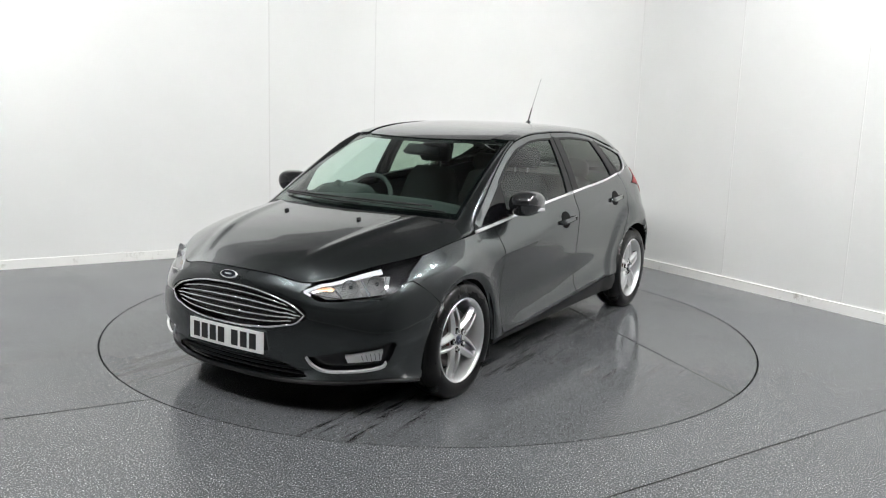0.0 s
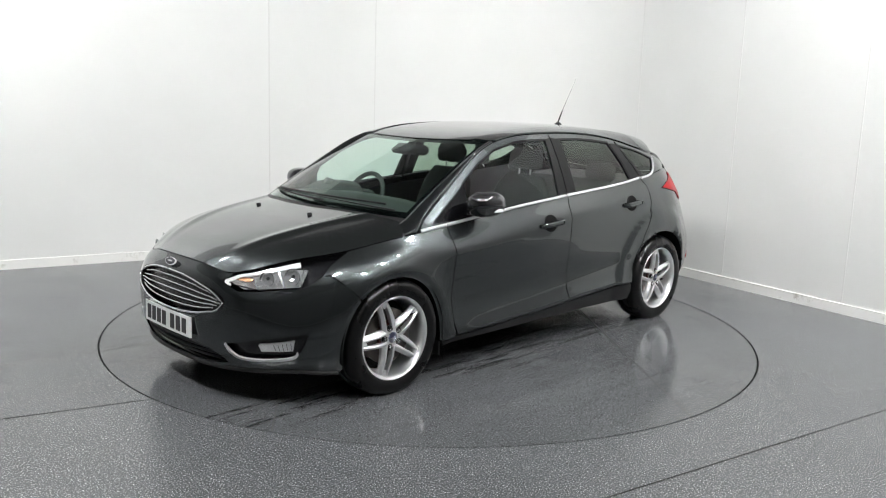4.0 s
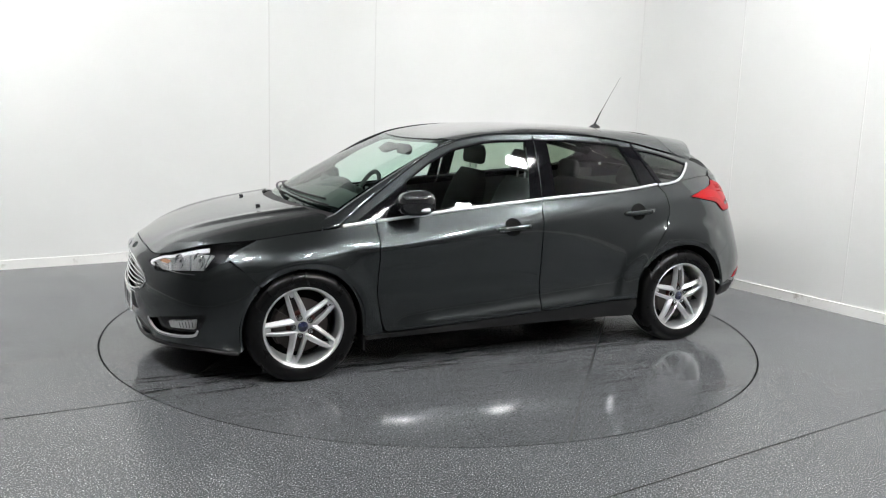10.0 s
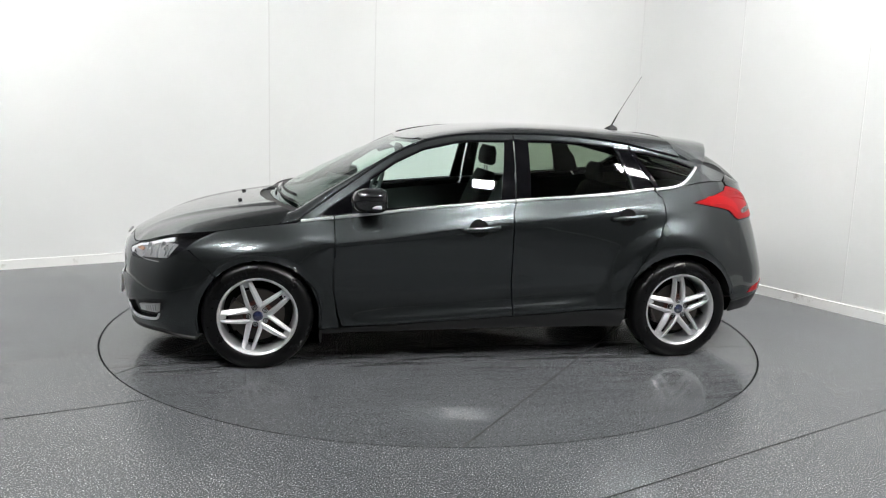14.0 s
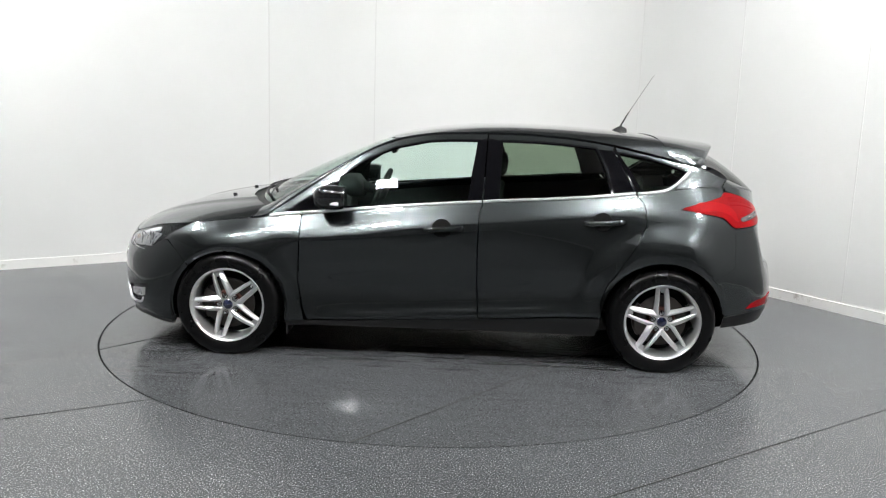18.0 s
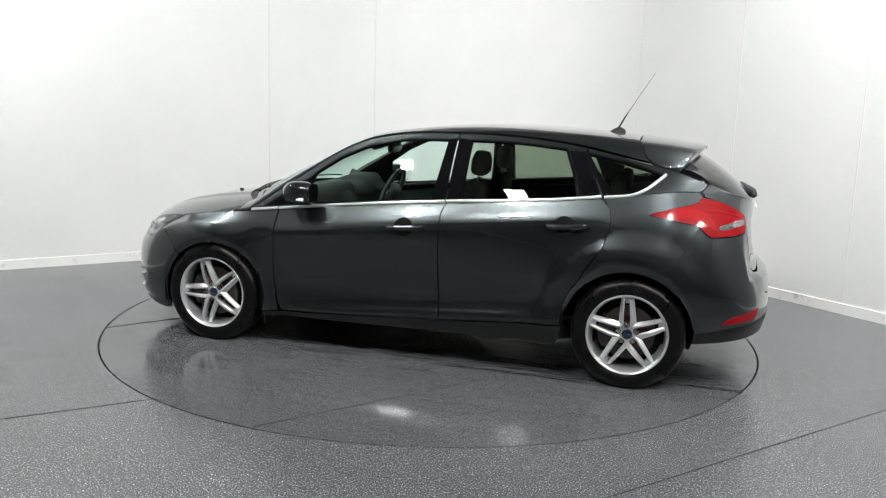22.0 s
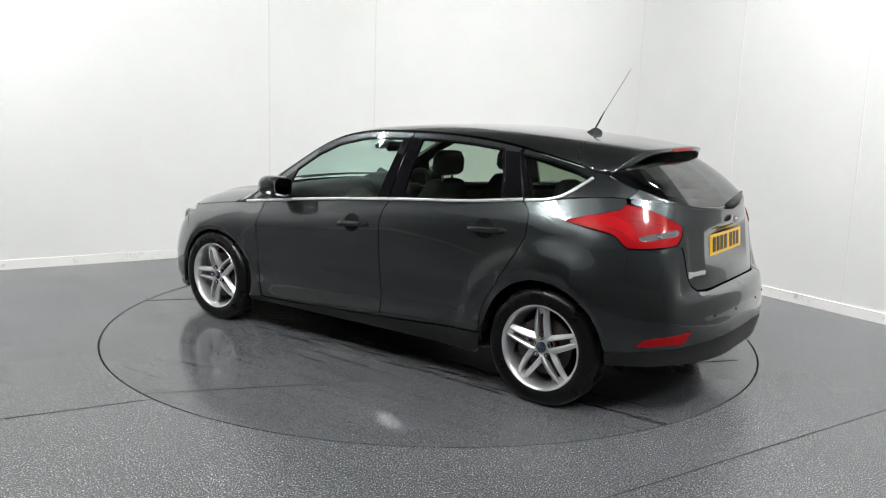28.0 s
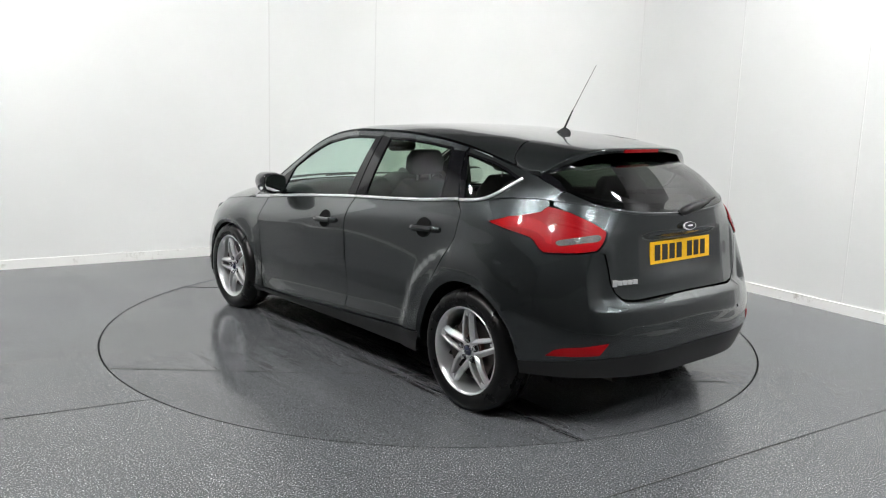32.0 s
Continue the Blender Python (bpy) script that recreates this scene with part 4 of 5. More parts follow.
        bmesh.ops.translate(bm, verts=bm.verts[:], vec=(.053 * math.cos(a), 0, .053 * math.sin(a)))
        part("nut_pocket_shade", bm, DARK, rim)
    bm = bmesh.new()
    lathe(bm, [(.0005, .0755), (.024, .074), (.0275, .070), (.0275, .06), (.0005, .06)], 36)
    part("centre_cap", sharpen(bm, 50), CAP_BLUE, rim, "dark blue centre cap with a silver rim")
    bm = bmesh.new()
    lathe(bm, [(.0262, .0715), (.0295, .0715), (.0295, .06), (.0262, .06)], 36, closed=True)
    part("cap_ring", bm, CHROME, rim)
    bm = bmesh.new()
    for sx in (-.011, 0, .011):
        box(bm, sx, .0758, 0, .006, .002, .004, .0005)
    part("cap_mark", bm, CHROME, rim, smooth=False)
    bm = bmesh.new()
    lathe(bm, [(.150, .012), (.150, .030), (.085, .030), (.085, .012)], 64, closed=True)
    disc = part("brake_disc", sharpen(bm), STEEL, w, "grey steel brake disc")
    bm = bmesh.new()
    lathe(bm, [(.0005, .052), (.078, .050), (.085, .030), (.085, .0), (.0005, 0)], 48)
    part("disc_hat", sharpen(bm), RUST, disc, "rusty red-brown disc hat")
    bm = bmesh.new()
    rows = [[(r * math.cos(a), h, r * math.sin(a)) for r, h in ((.09, .045), (.155, .045), (.165, .03), (.165, -.01), (.09, -.01))] for a in np.linspace(radians(-35), radians(35), 9)]
    vs = grid_mesh(bm, rows, wrap=True)
    bm.faces.new(vs[0]), bm.faces.new(vs[-1])
    bmesh.ops.recalc_face_normals(bm, faces=bm.faces[:])
    part("brake_caliper", sharpen(bm), STEEL, w)
    bm = bmesh.new()
    tube(bm, [(.165 * math.cos(2.5), .055, .165 * math.sin(2.5)), (.19 * math.cos(2.5), .075, .19 * math.sin(2.5))], .004, 8)
    part("valve", bm, PLASTIC, w)
    bm = bmesh.new()
    lathe(bm, [(.0005, -.03), (.19, -.03), (.19, -.06), (.0005, -.06)], 48)
    part("backing_plate", sharpen(bm), DARK, w)
    return w


CAP_BLUE = material("dark_blue_enamel", (0.012, 0.016, 0.05), 0.12, 0.0, Coat_Weight=1.0)
_w = wheel("wheel")
_turns = ((FX, 1, 20), (RX, 1, 3), (FX, -1, 5), (RX, -1, 30))
for i, (x, s, spin) in enumerate(_turns):
    m = Matrix.Translation((x, s * .795, HUB_Z)) @ (Matrix.Rotation(math.pi, 4, "Z") if s < 0 else Matrix()) @ Matrix.Scale(1.03, 4)
    o = _w if i == 0 else copy_thing(_w, m)
    o.matrix_basis = m
    for c in o.children:
        if c.name.split(".")[0] == "rim":
            c.matrix_basis = Matrix.Rotation(radians(spin), 4, "Y")


# wheel housings and underbody
for cx, cz, r in (FRONT_ARCH, REAR_ARCH):
    for s in (1, -1):
        bm = bmesh.new()
        rows = [[(cx + (r + .012) * math.cos(a), s * y, cz + (r + .012) * math.sin(a)) for a in np.linspace(radians(-12 if cx > 0 else 2), radians(192 if cx > 0 else 165), 30)] for y in (.885, .60)]
        grid_mesh(bm, rows)
        grid_mesh(bm, [[(cx + k * (r + .012) * math.cos(a), s * .60, cz + k * (r + .012) * math.sin(a)) for a in np.linspace(radians(-20), radians(200), 30)] for k in (1, .02)])
        part("wheel_housing", bm, DARK, CAR)
bm = bmesh.new()
us = np.linspace(0, COLS, 90)
edge = skin(us, np.full_like(us, 0.05))
rows = []
for k, z in ((0.965, .24), (0.90, .29), (0.5, .29), (0.0, .29)):
    rows.append([(p[0] * (0.975 if k < 0.96 else 0.985), p[1] * k, max(z if p[0] < .55 else .20, p[2] * .98)) for p in edge])
grid_mesh(bm, rows)
mirror(bm)
part("underbody", bm, DARK, CAR)


# --- fittings ---
WHITE_LENS = material("white_light_guide", (0.85, 0.86, 0.88), 0.15, 0.0, Coat_Weight=1.0)
CLEAR_RED = material("reflector_red", (0.26, 0.003, 0.006), 0.25, 0.0, Specular_IOR_Level=0.15, Coat_Weight=0.15)
PLATE_WHITE = material("plate_white", (0.78, 0.79, 0.78), 0.3)
PLATE_YELLOW = material("plate_yellow", (0.76, 0.44, 0.012), 0.3)
INK = material("plate_ink", (0.012, 0.012, 0.013), 0.4)
BADGE_BLUE = material("badge_blue", (0.016, 0.018, 0.028), 0.12, 0.2, Coat_Weight=1.0)
AMBER = material("amber_reflector", (0.75, 0.42, 0.25), 0.2, 0.6)
MIRROR = material("mirror_glass", (0.9, 0.91, 0.92), 0.01, 1.0)
SMOKE = material("lamp_black", (0.010, 0.010, 0.012), 0.25, 0.0)


def band(points, width, scale=(1.0, 1.0), taper=False):
    """The outline of a strip of even width along a polyline, in a surface's domain."""
    sc = np.array(scale)
    p = np.array(points, float) * sc
    d = np.gradient(p, axis=0)
    d /= np.linalg.norm(d, axis=1, keepdims=True)
    n = np.stack([-d[:, 1], d[:, 0]], 1) * width / 2
    if taper:
        n *= np.clip(np.sin(np.linspace(0, math.pi, len(p))) * 2.5, 0.12, 1)[:, None]
    return np.vstack([p + n, (p - n)[::-1]]) / sc


def skin_bits(name, outline, mat, parents, label="", lift=0.003, depth=0.006, step=0.02):
    out = []
    for f, par in ((False, parents[0]), (True, parents[1])):
        out.append(part(name, sheet(outline, skin, step, depth=depth, flip=f, lift=lift, scale=UVS), mat, par, label))
    return out


def both_sides(name, bm, mat, parents, label="", smooth=True):
    """A part on the car's left, and its twin on the right."""
    other = bm.copy()
    for v in other.verts:
        v.co.y = -v.co.y
    bmesh.ops.reverse_faces(other, faces=other.faces[:])
    return [part(name, bm, mat, parents[0], label, smooth), part(name, other, mat, parents[1], label, smooth)]


BOTH = (CAR, CAR)


def chrome_trims():
    def strip_on(pts, parents):
        line = path2(pts, 4)
        p = flank(line[:, 0], line[:, 1]) + np.array((0, .005, .001))
        bm = bmesh.new()
        tube(bm, p, .0098, 10, up=(0, .9, .4), flat=.62)
        both_sides("belt_trim", bm, BELT, parents, "bright chrome strip below the windows")
    strip_on([(x, float(belt_z(x)) + .008) for x in np.linspace(1.075, .885, 4)], BOTH)
    strip_on([(x, float(belt_z(x)) + .008) for x in np.linspace(.878, -.214, 9)], DOORS["front"])
    strip_on([(x, float(belt_z(x)) + .008) for x in np.linspace(-.222, -1.126, 8)], DOORS["rear"])
    strip_on([(-1.142, 1.075), (-1.22, 1.082), (-1.30, 1.096), (-1.36, 1.123), (-1.41, 1.160), (-1.455, 1.198), (-1.468, 1.212)], BOTH)


chrome_trims()


def door_handles():
    for key, x0, x1, z0, z1 in (("front", .128, -.112, .826, .842), ("rear", -.826, -1.066, .895, .910)):
        mid = ((x0 + x1) / 2 + .012, (z0 + z1) / 2)
        ring = [(mid[0] + .058 * math.cos(a), mid[1] + (.056 if math.sin(a) > 0 else .050) * math.sin(a)) for a in np.linspace(0, 2 * math.pi, 26, endpoint=False)]
        # the hollow's shade, laid on the door as a flat dark oval
        skin_bits("handle_shade", uv_side(*ring), DARK, DOORS[key], "dark patch standing in for the shaded hollow behind the handle", lift=0.006, depth=0.006, step=0.015)
        bm = bmesh.new()
        pts, rad = [], []
        for t in np.linspace(0, 1, 13):
            x, z = x0 + (x1 - x0) * t, z0 + (z1 - z0) * t
            p = skin(*uv_side((x, z))[0])
            out = .010 + .018 * min(1, math.sin(math.pi * t) * 2.2)
            pts.append((x, p[1] + out - .008, z))
            rad.append(.0175 * min(1, .62 + 2.2 * math.sin(math.pi * t)))
        tube(bm, pts, rad, 12, up=(0, 1, 0), flat=.75)
        both_sides("door_handle", bm, PAINT, DOORS[key], "body-coloured grab handle")
        bm = bmesh.new()
        p = skin(*uv_side((x1 + .03, z1))[0])
        box(bm, x1 + .038, p[1] + .0335, z1, .004, .004, .026, .001)
        both_sides("lock_cover", bm, GLOSS_BLACK, DOORS[key])


door_handles()


def door_mirrors():
    for f, door in ((1, DOORS["front"][0]), (-1, DOORS["front"][1])):
        bm = bmesh.new()
        rows = []
        for a in np.linspace(-math.pi / 2, math.pi / 2, 15):
            ring = []
            for b in np.linspace(0, 2 * math.pi, 28, endpoint=False):
                def se(v, e):
                    return math.copysign(abs(v) ** e, v)
                ca, sa, cb, sb = math.cos(a), math.sin(a), math.cos(b), math.sin(b)
                x, y, z = se(ca, .75) * se(cb, .7), se(ca, .75) * se(sb, .7), se(sa, .8)
                x = x * .115 if x > 0 else max(x * .115, -.072)
                y = y * (.092 - .014 * max(0, -z) - .01 * max(0, x * 6))
                ring.append((.672 + x - .05 * y, f * (.913 + y), 1.003 + z * .074 + .05 * y))
            rows.append(ring)
        grid_mesh(bm, rows, wrap=True)
        bmesh.ops.remove_doubles(bm, verts=bm.verts[:], dist=1e-4)
        bmesh.ops.recalc_face_normals(bm, faces=bm.faces[:])
        shell = part("door_mirror", sharpen(bm, 50), MIRROR_SHELL, door, "dark gloss mirror housing")
        bm = bmesh.new()
        ring = [(.5965 - .05 * .08 * math.cos(b), f * (.913 + .078 * math.copysign(abs(math.cos(b)) ** .6, math.cos(b))), 1.006 + .055 * math.copysign(abs(math.sin(b)) ** .6, math.sin(b))) for b in np.linspace(0, 2 * math.pi, 32, endpoint=False)]
        face = bm.faces.new([bm.verts.new(p) for p in ring])
        bm.normal_update()
        if face.normal.x > 0:
            face.normal_flip()
        ext = bmesh.ops.extrude_face_region(bm, geom=[face])
        bmesh.ops.translate(bm, verts=[g for g in ext["geom"] if isinstance(g, bmesh.types.BMVert)], vec=(-.003, 0, 0))
        bmesh.ops.recalc_face_normals(bm, faces=bm.faces[:])
        part("mirror_glass", sharpen(bm), MIRROR, shell, "silvered mirror glass")
        bm = bmesh.new()
        pts = [(.745 - .12 * t**2, f * (.90 + .105 * t), .967 + .006 * t) for t in np.linspace(0, 1, 9)]
        tube(bm, pts, .010, 10)
        part("side_indicator", bm, WHITE_LENS, shell, "clear indicator strip")
        bm = bmesh.new()
        tube(bm, [(.72, f * .795, .945), (.70, f * .84, .952), (.685, f * .90, .965)], [.045, .036, .034], 12, flat=.45)
        part("mirror_arm", bm, GLOSS_BLACK, shell, "gloss black arm")


MIRROR_SHELL = material("dark_gloss_shell", (0.010, 0.011, 0.012), 0.18, 0.2, Coat_Weight=1.0, Coat_Roughness=0.04)
door_mirrors()


def headlights():
    top_rear = uv_top(1.590, 2.02, v=4.975, n=10, lo=2.0)
    out = list(HL_LOW) + top_rear + [np.array((2.0, 4.97))]
    lamps = [empty("headlight") for _ in (0, 1)]
    for o in lamps:
        o.parent = CAR
        o["label"] = "clear headlamp with chrome reflectors and smoked rear end"
    skin_bits("housing", out, SMOKE, lamps, lift=-0.062, depth=-0.055, step=0.025)
    skin_bits("lens", out, LENS, lamps, "clear polycarbonate lens", lift=-0.001, depth=0.004, step=0.022)
    # bright reflector over the front two thirds
    refl = uv_at((2.07, .445, .652), (2.045, .54, .622), (1.93, .68, .636), (1.85, .755, .645), (1.785, .735, .725), (1.87, .655, .722), (1.97, .555, .695), (2.035, .48, .675))
    skin_bits("reflector", refl, REFLECTOR, lamps, "chrome reflector", lift=-0.016, depth=0.004, step=0.02)
    for (x, y, z, r) in ((1.955, .615, .668, .036), (1.865, .705, .682, .040)):
        p = skin(*uv_near((x, y, z)))
        bm = bmesh.new()
        r *= 1.12
        lathe(bm, [(r, .0), (r * .98, .004), (r * .9, -.012), (r * .65, -.026), (r * .3, -.034), (.0005, -.036)], 28)
        bmesh.ops.transform(bm, matrix=Matrix.Translation(p) @ Matrix.Translation((-.006, -.004, 0)) @ Vector((1, .45, .12)).to_track_quat("Y", "Z").to_matrix().to_4x4(), verts=bm.verts[:])
        both_sides("reflector_bowl", bm, BRIGHT, lamps, "chrome bowl")
        bm = bmesh.new()
        bmesh.ops.create_uvsphere(bm, u_segments=14, v_segments=8, radius=r * .26, matrix=Matrix.Translation(Vector(p) + Vector((-.016, -.008, 0))))
        both_sides("bulb", bm, CHROME, lamps)
    for (x0, y0, z0), (x1, y1, z1), w in (((2.008, .545, .690), (2.0, .60, .624), .012), ((1.905, .64, .720), (1.905, .695, .635), .014), ((1.80, .715, .722), (1.845, .752, .648), .012)):
        rib = band([uv_near((x0 + (x1 - x0) * k, y0 + (y1 - y0) * k, z0 + (z1 - z0) * k)) for k in np.linspace(0, 1, 6)], w, UVS)
        skin_bits("reflector_rib", rib, BRIGHT, lamps, "bright chrome rib", lift=-0.012, depth=0.012, step=0.01)
    am = uv_at((2.05, .47, .662), (2.01, .545, .652), (1.995, .56, .672), (2.03, .485, .680))
    skin_bits("indicator_bowl", am, AMBER, lamps, "faint amber reflector", lift=-0.011, depth=0.004)
    drl = band(path2([uv_near((2.080, .468, .638)), uv_near((2.088, .440, .653))] + [np.array((u, 4.76)) for u in np.linspace(2.06, 3.10, 6)], 4), .027, UVS)
    skin_bits("light_guide", drl, WHITE_LENS, lamps, "white light guide along the upper edge", lift=-0.006, depth=0.01, step=0.012)
    # chrome strip that draws the highlight along the bumper crease below the lamp
    low = band(path2([uv_near(p) for p in ((2.06, .47, .632), (1.97, .63, .610), (1.88, .735, .612))], 4), .006, UVS)
    skin_bits("crease_highlight", low, CHROME, lamps, lift=0.002, depth=0.004, step=0.012)


REFLECTOR = material("silvered_plastic", (0.95, 0.95, 0.95), 0.10, 0.5)
_n, _l, _b = nodes_of(REFLECTOR)
_v = _n.new("ShaderNodeTexVoronoi")
_v.inputs["Scale"].default_value = 26.0
_k = _n.new("ShaderNodeBump")
_k.inputs["Strength"].default_value, _k.inputs["Distance"].default_value = 1.0, 0.03
_l.new(_v.outputs["Distance"], _k.inputs["Height"])
_l.new(_k.outputs[0], _b.inputs["Normal"])
BRIGHT = material("polished_chrome_plastic", (0.86, 0.87, 0.88), 0.10, 0.82, Coat_Weight=1.0)
CHROME_SOFT = material("satin_chrome", (0.82, 0.83, 0.84), 0.22, 0.6)
headlights()


def tail_lamps():
    lamps = [empty("tail_lamp") for _ in (0, 1)]
    for o in lamps:
        o.parent = CAR
        o["label"] = "red tail lamp reaching round the rear corner"
    out = np.array([uv_near(p) for p in TAIL_LAMP])
    soft = path2(out, 5, closed=True)
    frac = np.tile(np.linspace(0, 1, 5, endpoint=False), len(out))[:, None]
    straight = np.repeat(out, 5, 0) * (1 - frac) + np.repeat(np.roll(out, -1, 0), 5, 0) * frac
    soft = 0.45 * soft + 0.55 * straight
    c = out.mean(0)
    skin_bits("gasket", list(c + (soft - c) * 1.0), GLOSS_BLACK, lamps, "black rubber gasket", lift=0.0025, depth=0.012, step=0.03)
    skin_bits("lens", list(c + (soft - c) * 0.955), RED_LENS, lamps, lift=0.007, depth=0.012, step=0.02)
    white = path2([uv_near(p) for p in ((-1.775, .727, .940), (-1.84, .66, .957), (-1.896, .577, .972), (-1.908, .586, .946), (-1.86, .655, .931), (-1.792, .728, .919))], 4, closed=True)
    skin_bits("reversing_lens", white, CLEAR_LAMP, lamps, "clear reversing light window", lift=0.0082, depth=0.004, step=0.012)
    p = skin(*uv_near((-1.842, .662, .943)))
    bm = bmesh.new()
    bmesh.ops.create_uvsphere(bm, u_segments=14, v_segments=8, radius=.012, matrix=Matrix.Translation((p[0] - .004, p[1] + .005, p[2])) @ Matrix.Diagonal((1, 1.2, .75, 1)))
    both_sides("bulb", bm, CHROME, lamps)
    for z0, z1 in ((1.072, 1.040), (1.062, 1.031), (1.052, 1.022), (1.042, 1.013), (1.010, .995)):
        ln = band(path2([uv_near(p) for p in ((-1.70, .715, z0), (-1.78, .665, (z0 + z1) / 2), (-1.86, .605, z1 - .018))], 4), .0025 if z0 > 1.02 else .005, UVS)
        skin_bits("light_line", ln, CLEAR_RED, lamps, lift=0.0078, depth=0.002, step=0.012)
    glow = band(path2([uv_near(p) for p in ((-1.45, .808, .994), (-1.60, .765, 1.006), (-1.70, .745, .985), (-1.755, .745, .925))], 5), .036, UVS, taper=True)
    skin_bits("light_guide", glow, PALE_RED, lamps, "brighter red light guide", lift=0.0078, depth=0.002, step=0.012)


CLEAR_LAMP = material("clear_lamp_window", (0.55, 0.50, 0.49), 0.18, 0.75)
_n, _l, _b = nodes_of(CLEAR_LAMP)
_v = _n.new("ShaderNodeTexVoronoi")
_v.inputs["Scale"].default_value = 70.0
_k = _n.new("ShaderNodeBump")
_k.inputs["Strength"].default_value, _k.inputs["Distance"].default_value = 1.0, 0.01
_l.new(_v.outputs["Distance"], _k.inputs["Height"])
_l.new(_k.outputs[0], _b.inputs["Normal"])
PALE_RED = material("pale_red_guide", (0.36, 0.003, 0.006), 0.3, 0.0, Specular_IOR_Level=0.1, Coat_Weight=0.2)

tail_lamps()


def grille():
    g = empty("grille")
    g.parent = CAR
    g["label"] = "trapezoid grille of chrome bars on black"
    top = curve1(((0, .650), (.17, .641), (.30, .615), (.41, .577), (.464, .541)))
    low = curve1(((0, .450), (.18, .456), (.36, .483), (.442, .512), (.464, .541)))
    o = uv_front(*path2(((0.0, .66), (.17, .653), (.32, .63), (.44, .59), (.49, .545), (.465, .505), (.36, .47), (.18, .444), (0, .438)), 3))
    o[0][0] = o[-1][0] = 0.0
    part("grille_backing", sheet(o, skin, 0.03, depth=0, both=True, lift=-0.05, scale=UVS), SMOKE, g)

    def on(y, z, off):
        q = skin(*uv_front((abs(y), z))[0])
        return (q[0] + off, y, z)

    for k in range(1, 6):
        f = k / 6
        bm = bmesh.new()
        ys = np.linspace(-.46, .46, 41)
        ys = [y for y in ys if abs(y) < .452 - .10 * abs(f - .5) * 2 * (1.0 if f < .5 else .9)]
        pts = [on(y, float(top(abs(y))) * (1 - f) + float(low(abs(y))) * f, -.012) for y in ys]
        tube(bm, pts, .0038, 8, flat=1.1)
        part("grille_bar", bm, BRIGHT, g, "thin chrome bar")
    ring = [(y, float(top(y))) for y in np.linspace(0, .464, 16)] + [(y, float(low(y))) for y in np.linspace(.464, 0, 16)[1:]]
    bm = bmesh.new()
    pts = [on(y, z, .001) for y, z in ring]
    full = pts[1:-1] + [(x, -y, z) for x, y, z in reversed(pts)]
    full = [pts[0]] + full
    tube(bm, full, .0050, 8)
    part("grille_surround", bm, BRIGHT, g, "chrome surround")
    # slots below the number plate
    o = uv_front((0, .306), (.23, .306), (.38, .292), (.455, .25), (.465, .215), (.36, .198), (.2, .193), (0, .193))
    o[0][0] = o[-1][0] = 0.0
    part("intake_backing", sheet(o, skin, 0.03, depth=0, both=True, lift=-0.045, scale=UVS), SMOKE, g)
    for z, w in ((.282, .33), (.258, .41), (.234, .43)):
        bm = bmesh.new()
        tube(bm, [on(y, z, -.018) for y in np.linspace(-w, w, 25)], .007, 8)
        part("intake_slat", bm, PLASTIC, g, "black plastic slat")


grille()


def front_lip():
    bm = bmesh.new()
    us = np.linspace(0, 4.0, 36)
    p = skin(us, np.full_like(us, 0.02))
    # a thin blade: its upper face slopes out, its underside runs back
    edge = [(x, -y, z) for x, y, z in p[::-1]] + [(x, y, z) for x, y, z in p[1:]]
    rows = []
    for x, y, z in edge:
        k = Vector((x - 1.35, y, 0)).normalized()
        rows.append([(x + k.x * d, y + k.y * d, z + h) for d, h in ((-.030, .010), (.0, .008), (.009, .001), (.010, -.006), (.004, -.013), (-.030, -.016))])
    vs = grid_mesh(bm, rows, wrap=True)
    bm.faces.new(vs[0]), bm.faces.new(vs[-1])
    bmesh.ops.recalc_face_normals(bm, faces=bm.faces[:])
    part("front_lip", sharpen(bm, 50), PLASTIC, CAR, "black plastic lower lip")
    fogs = [empty("fog_lamp") for _ in (0, 1)]
    for o in fogs:
        o.parent = CAR
        o["label"] = "fog lamp in a black recess with a chrome bracket"
    rec = uv_at((2.11, .475, .342), (2.0, .66, .388), (1.85, .818, .420), (1.832, .828, .400), (1.867, .806, .313), (1.905, .775, .275), (2.06, .555, .250), (2.105, .48, .264))
    skin_bits("recess", rec, SMOKE, fogs, lift=-0.030, depth=-0.028)
    lens = uv_at((2.025, .642, .346), (1.90, .783, .374), (1.905, .775, .320), (2.016, .653, .310))
    skin_bits("lens", lens, REFLECTOR, fogs, "clear fog lamp lens", lift=-0.010, depth=0.02, step=0.012)
    skin_bits("cover", lens, LENS, fogs, lift=-0.003, depth=0.004, step=0.02)
    for k in np.linspace(.42, .92, 5):
        a, b = np.array((2.02, .645, .340)), np.array((1.905, .778, .366))
        c, d = np.array((2.012, .655, .314)), np.array((1.906, .774, .324))
        rib = band([uv_near((a + (b - a) * k) * (1 - j) + (c + (d - c) * (k + .04)) * j) for j in np.linspace(.05, .95, 5)], .0035, UVS)
        skin_bits("lens_rib", rib, SMOKE, fogs, lift=-0.008, depth=0.004, step=0.012)
    br = band(path2([uv_near(p) for p in ((2.11, .470, .335), (2.095, .50, .288), (2.06, .56, .262), (1.98, .68, .268), (1.905, .770, .285), (1.885, .79, .312))], 5), .017, UVS)
    skin_bits("bracket", br, CHROME_SOFT, fogs, "satin chrome bracket", lift=0.004, depth=0.012, step=0.01)


front_lip()


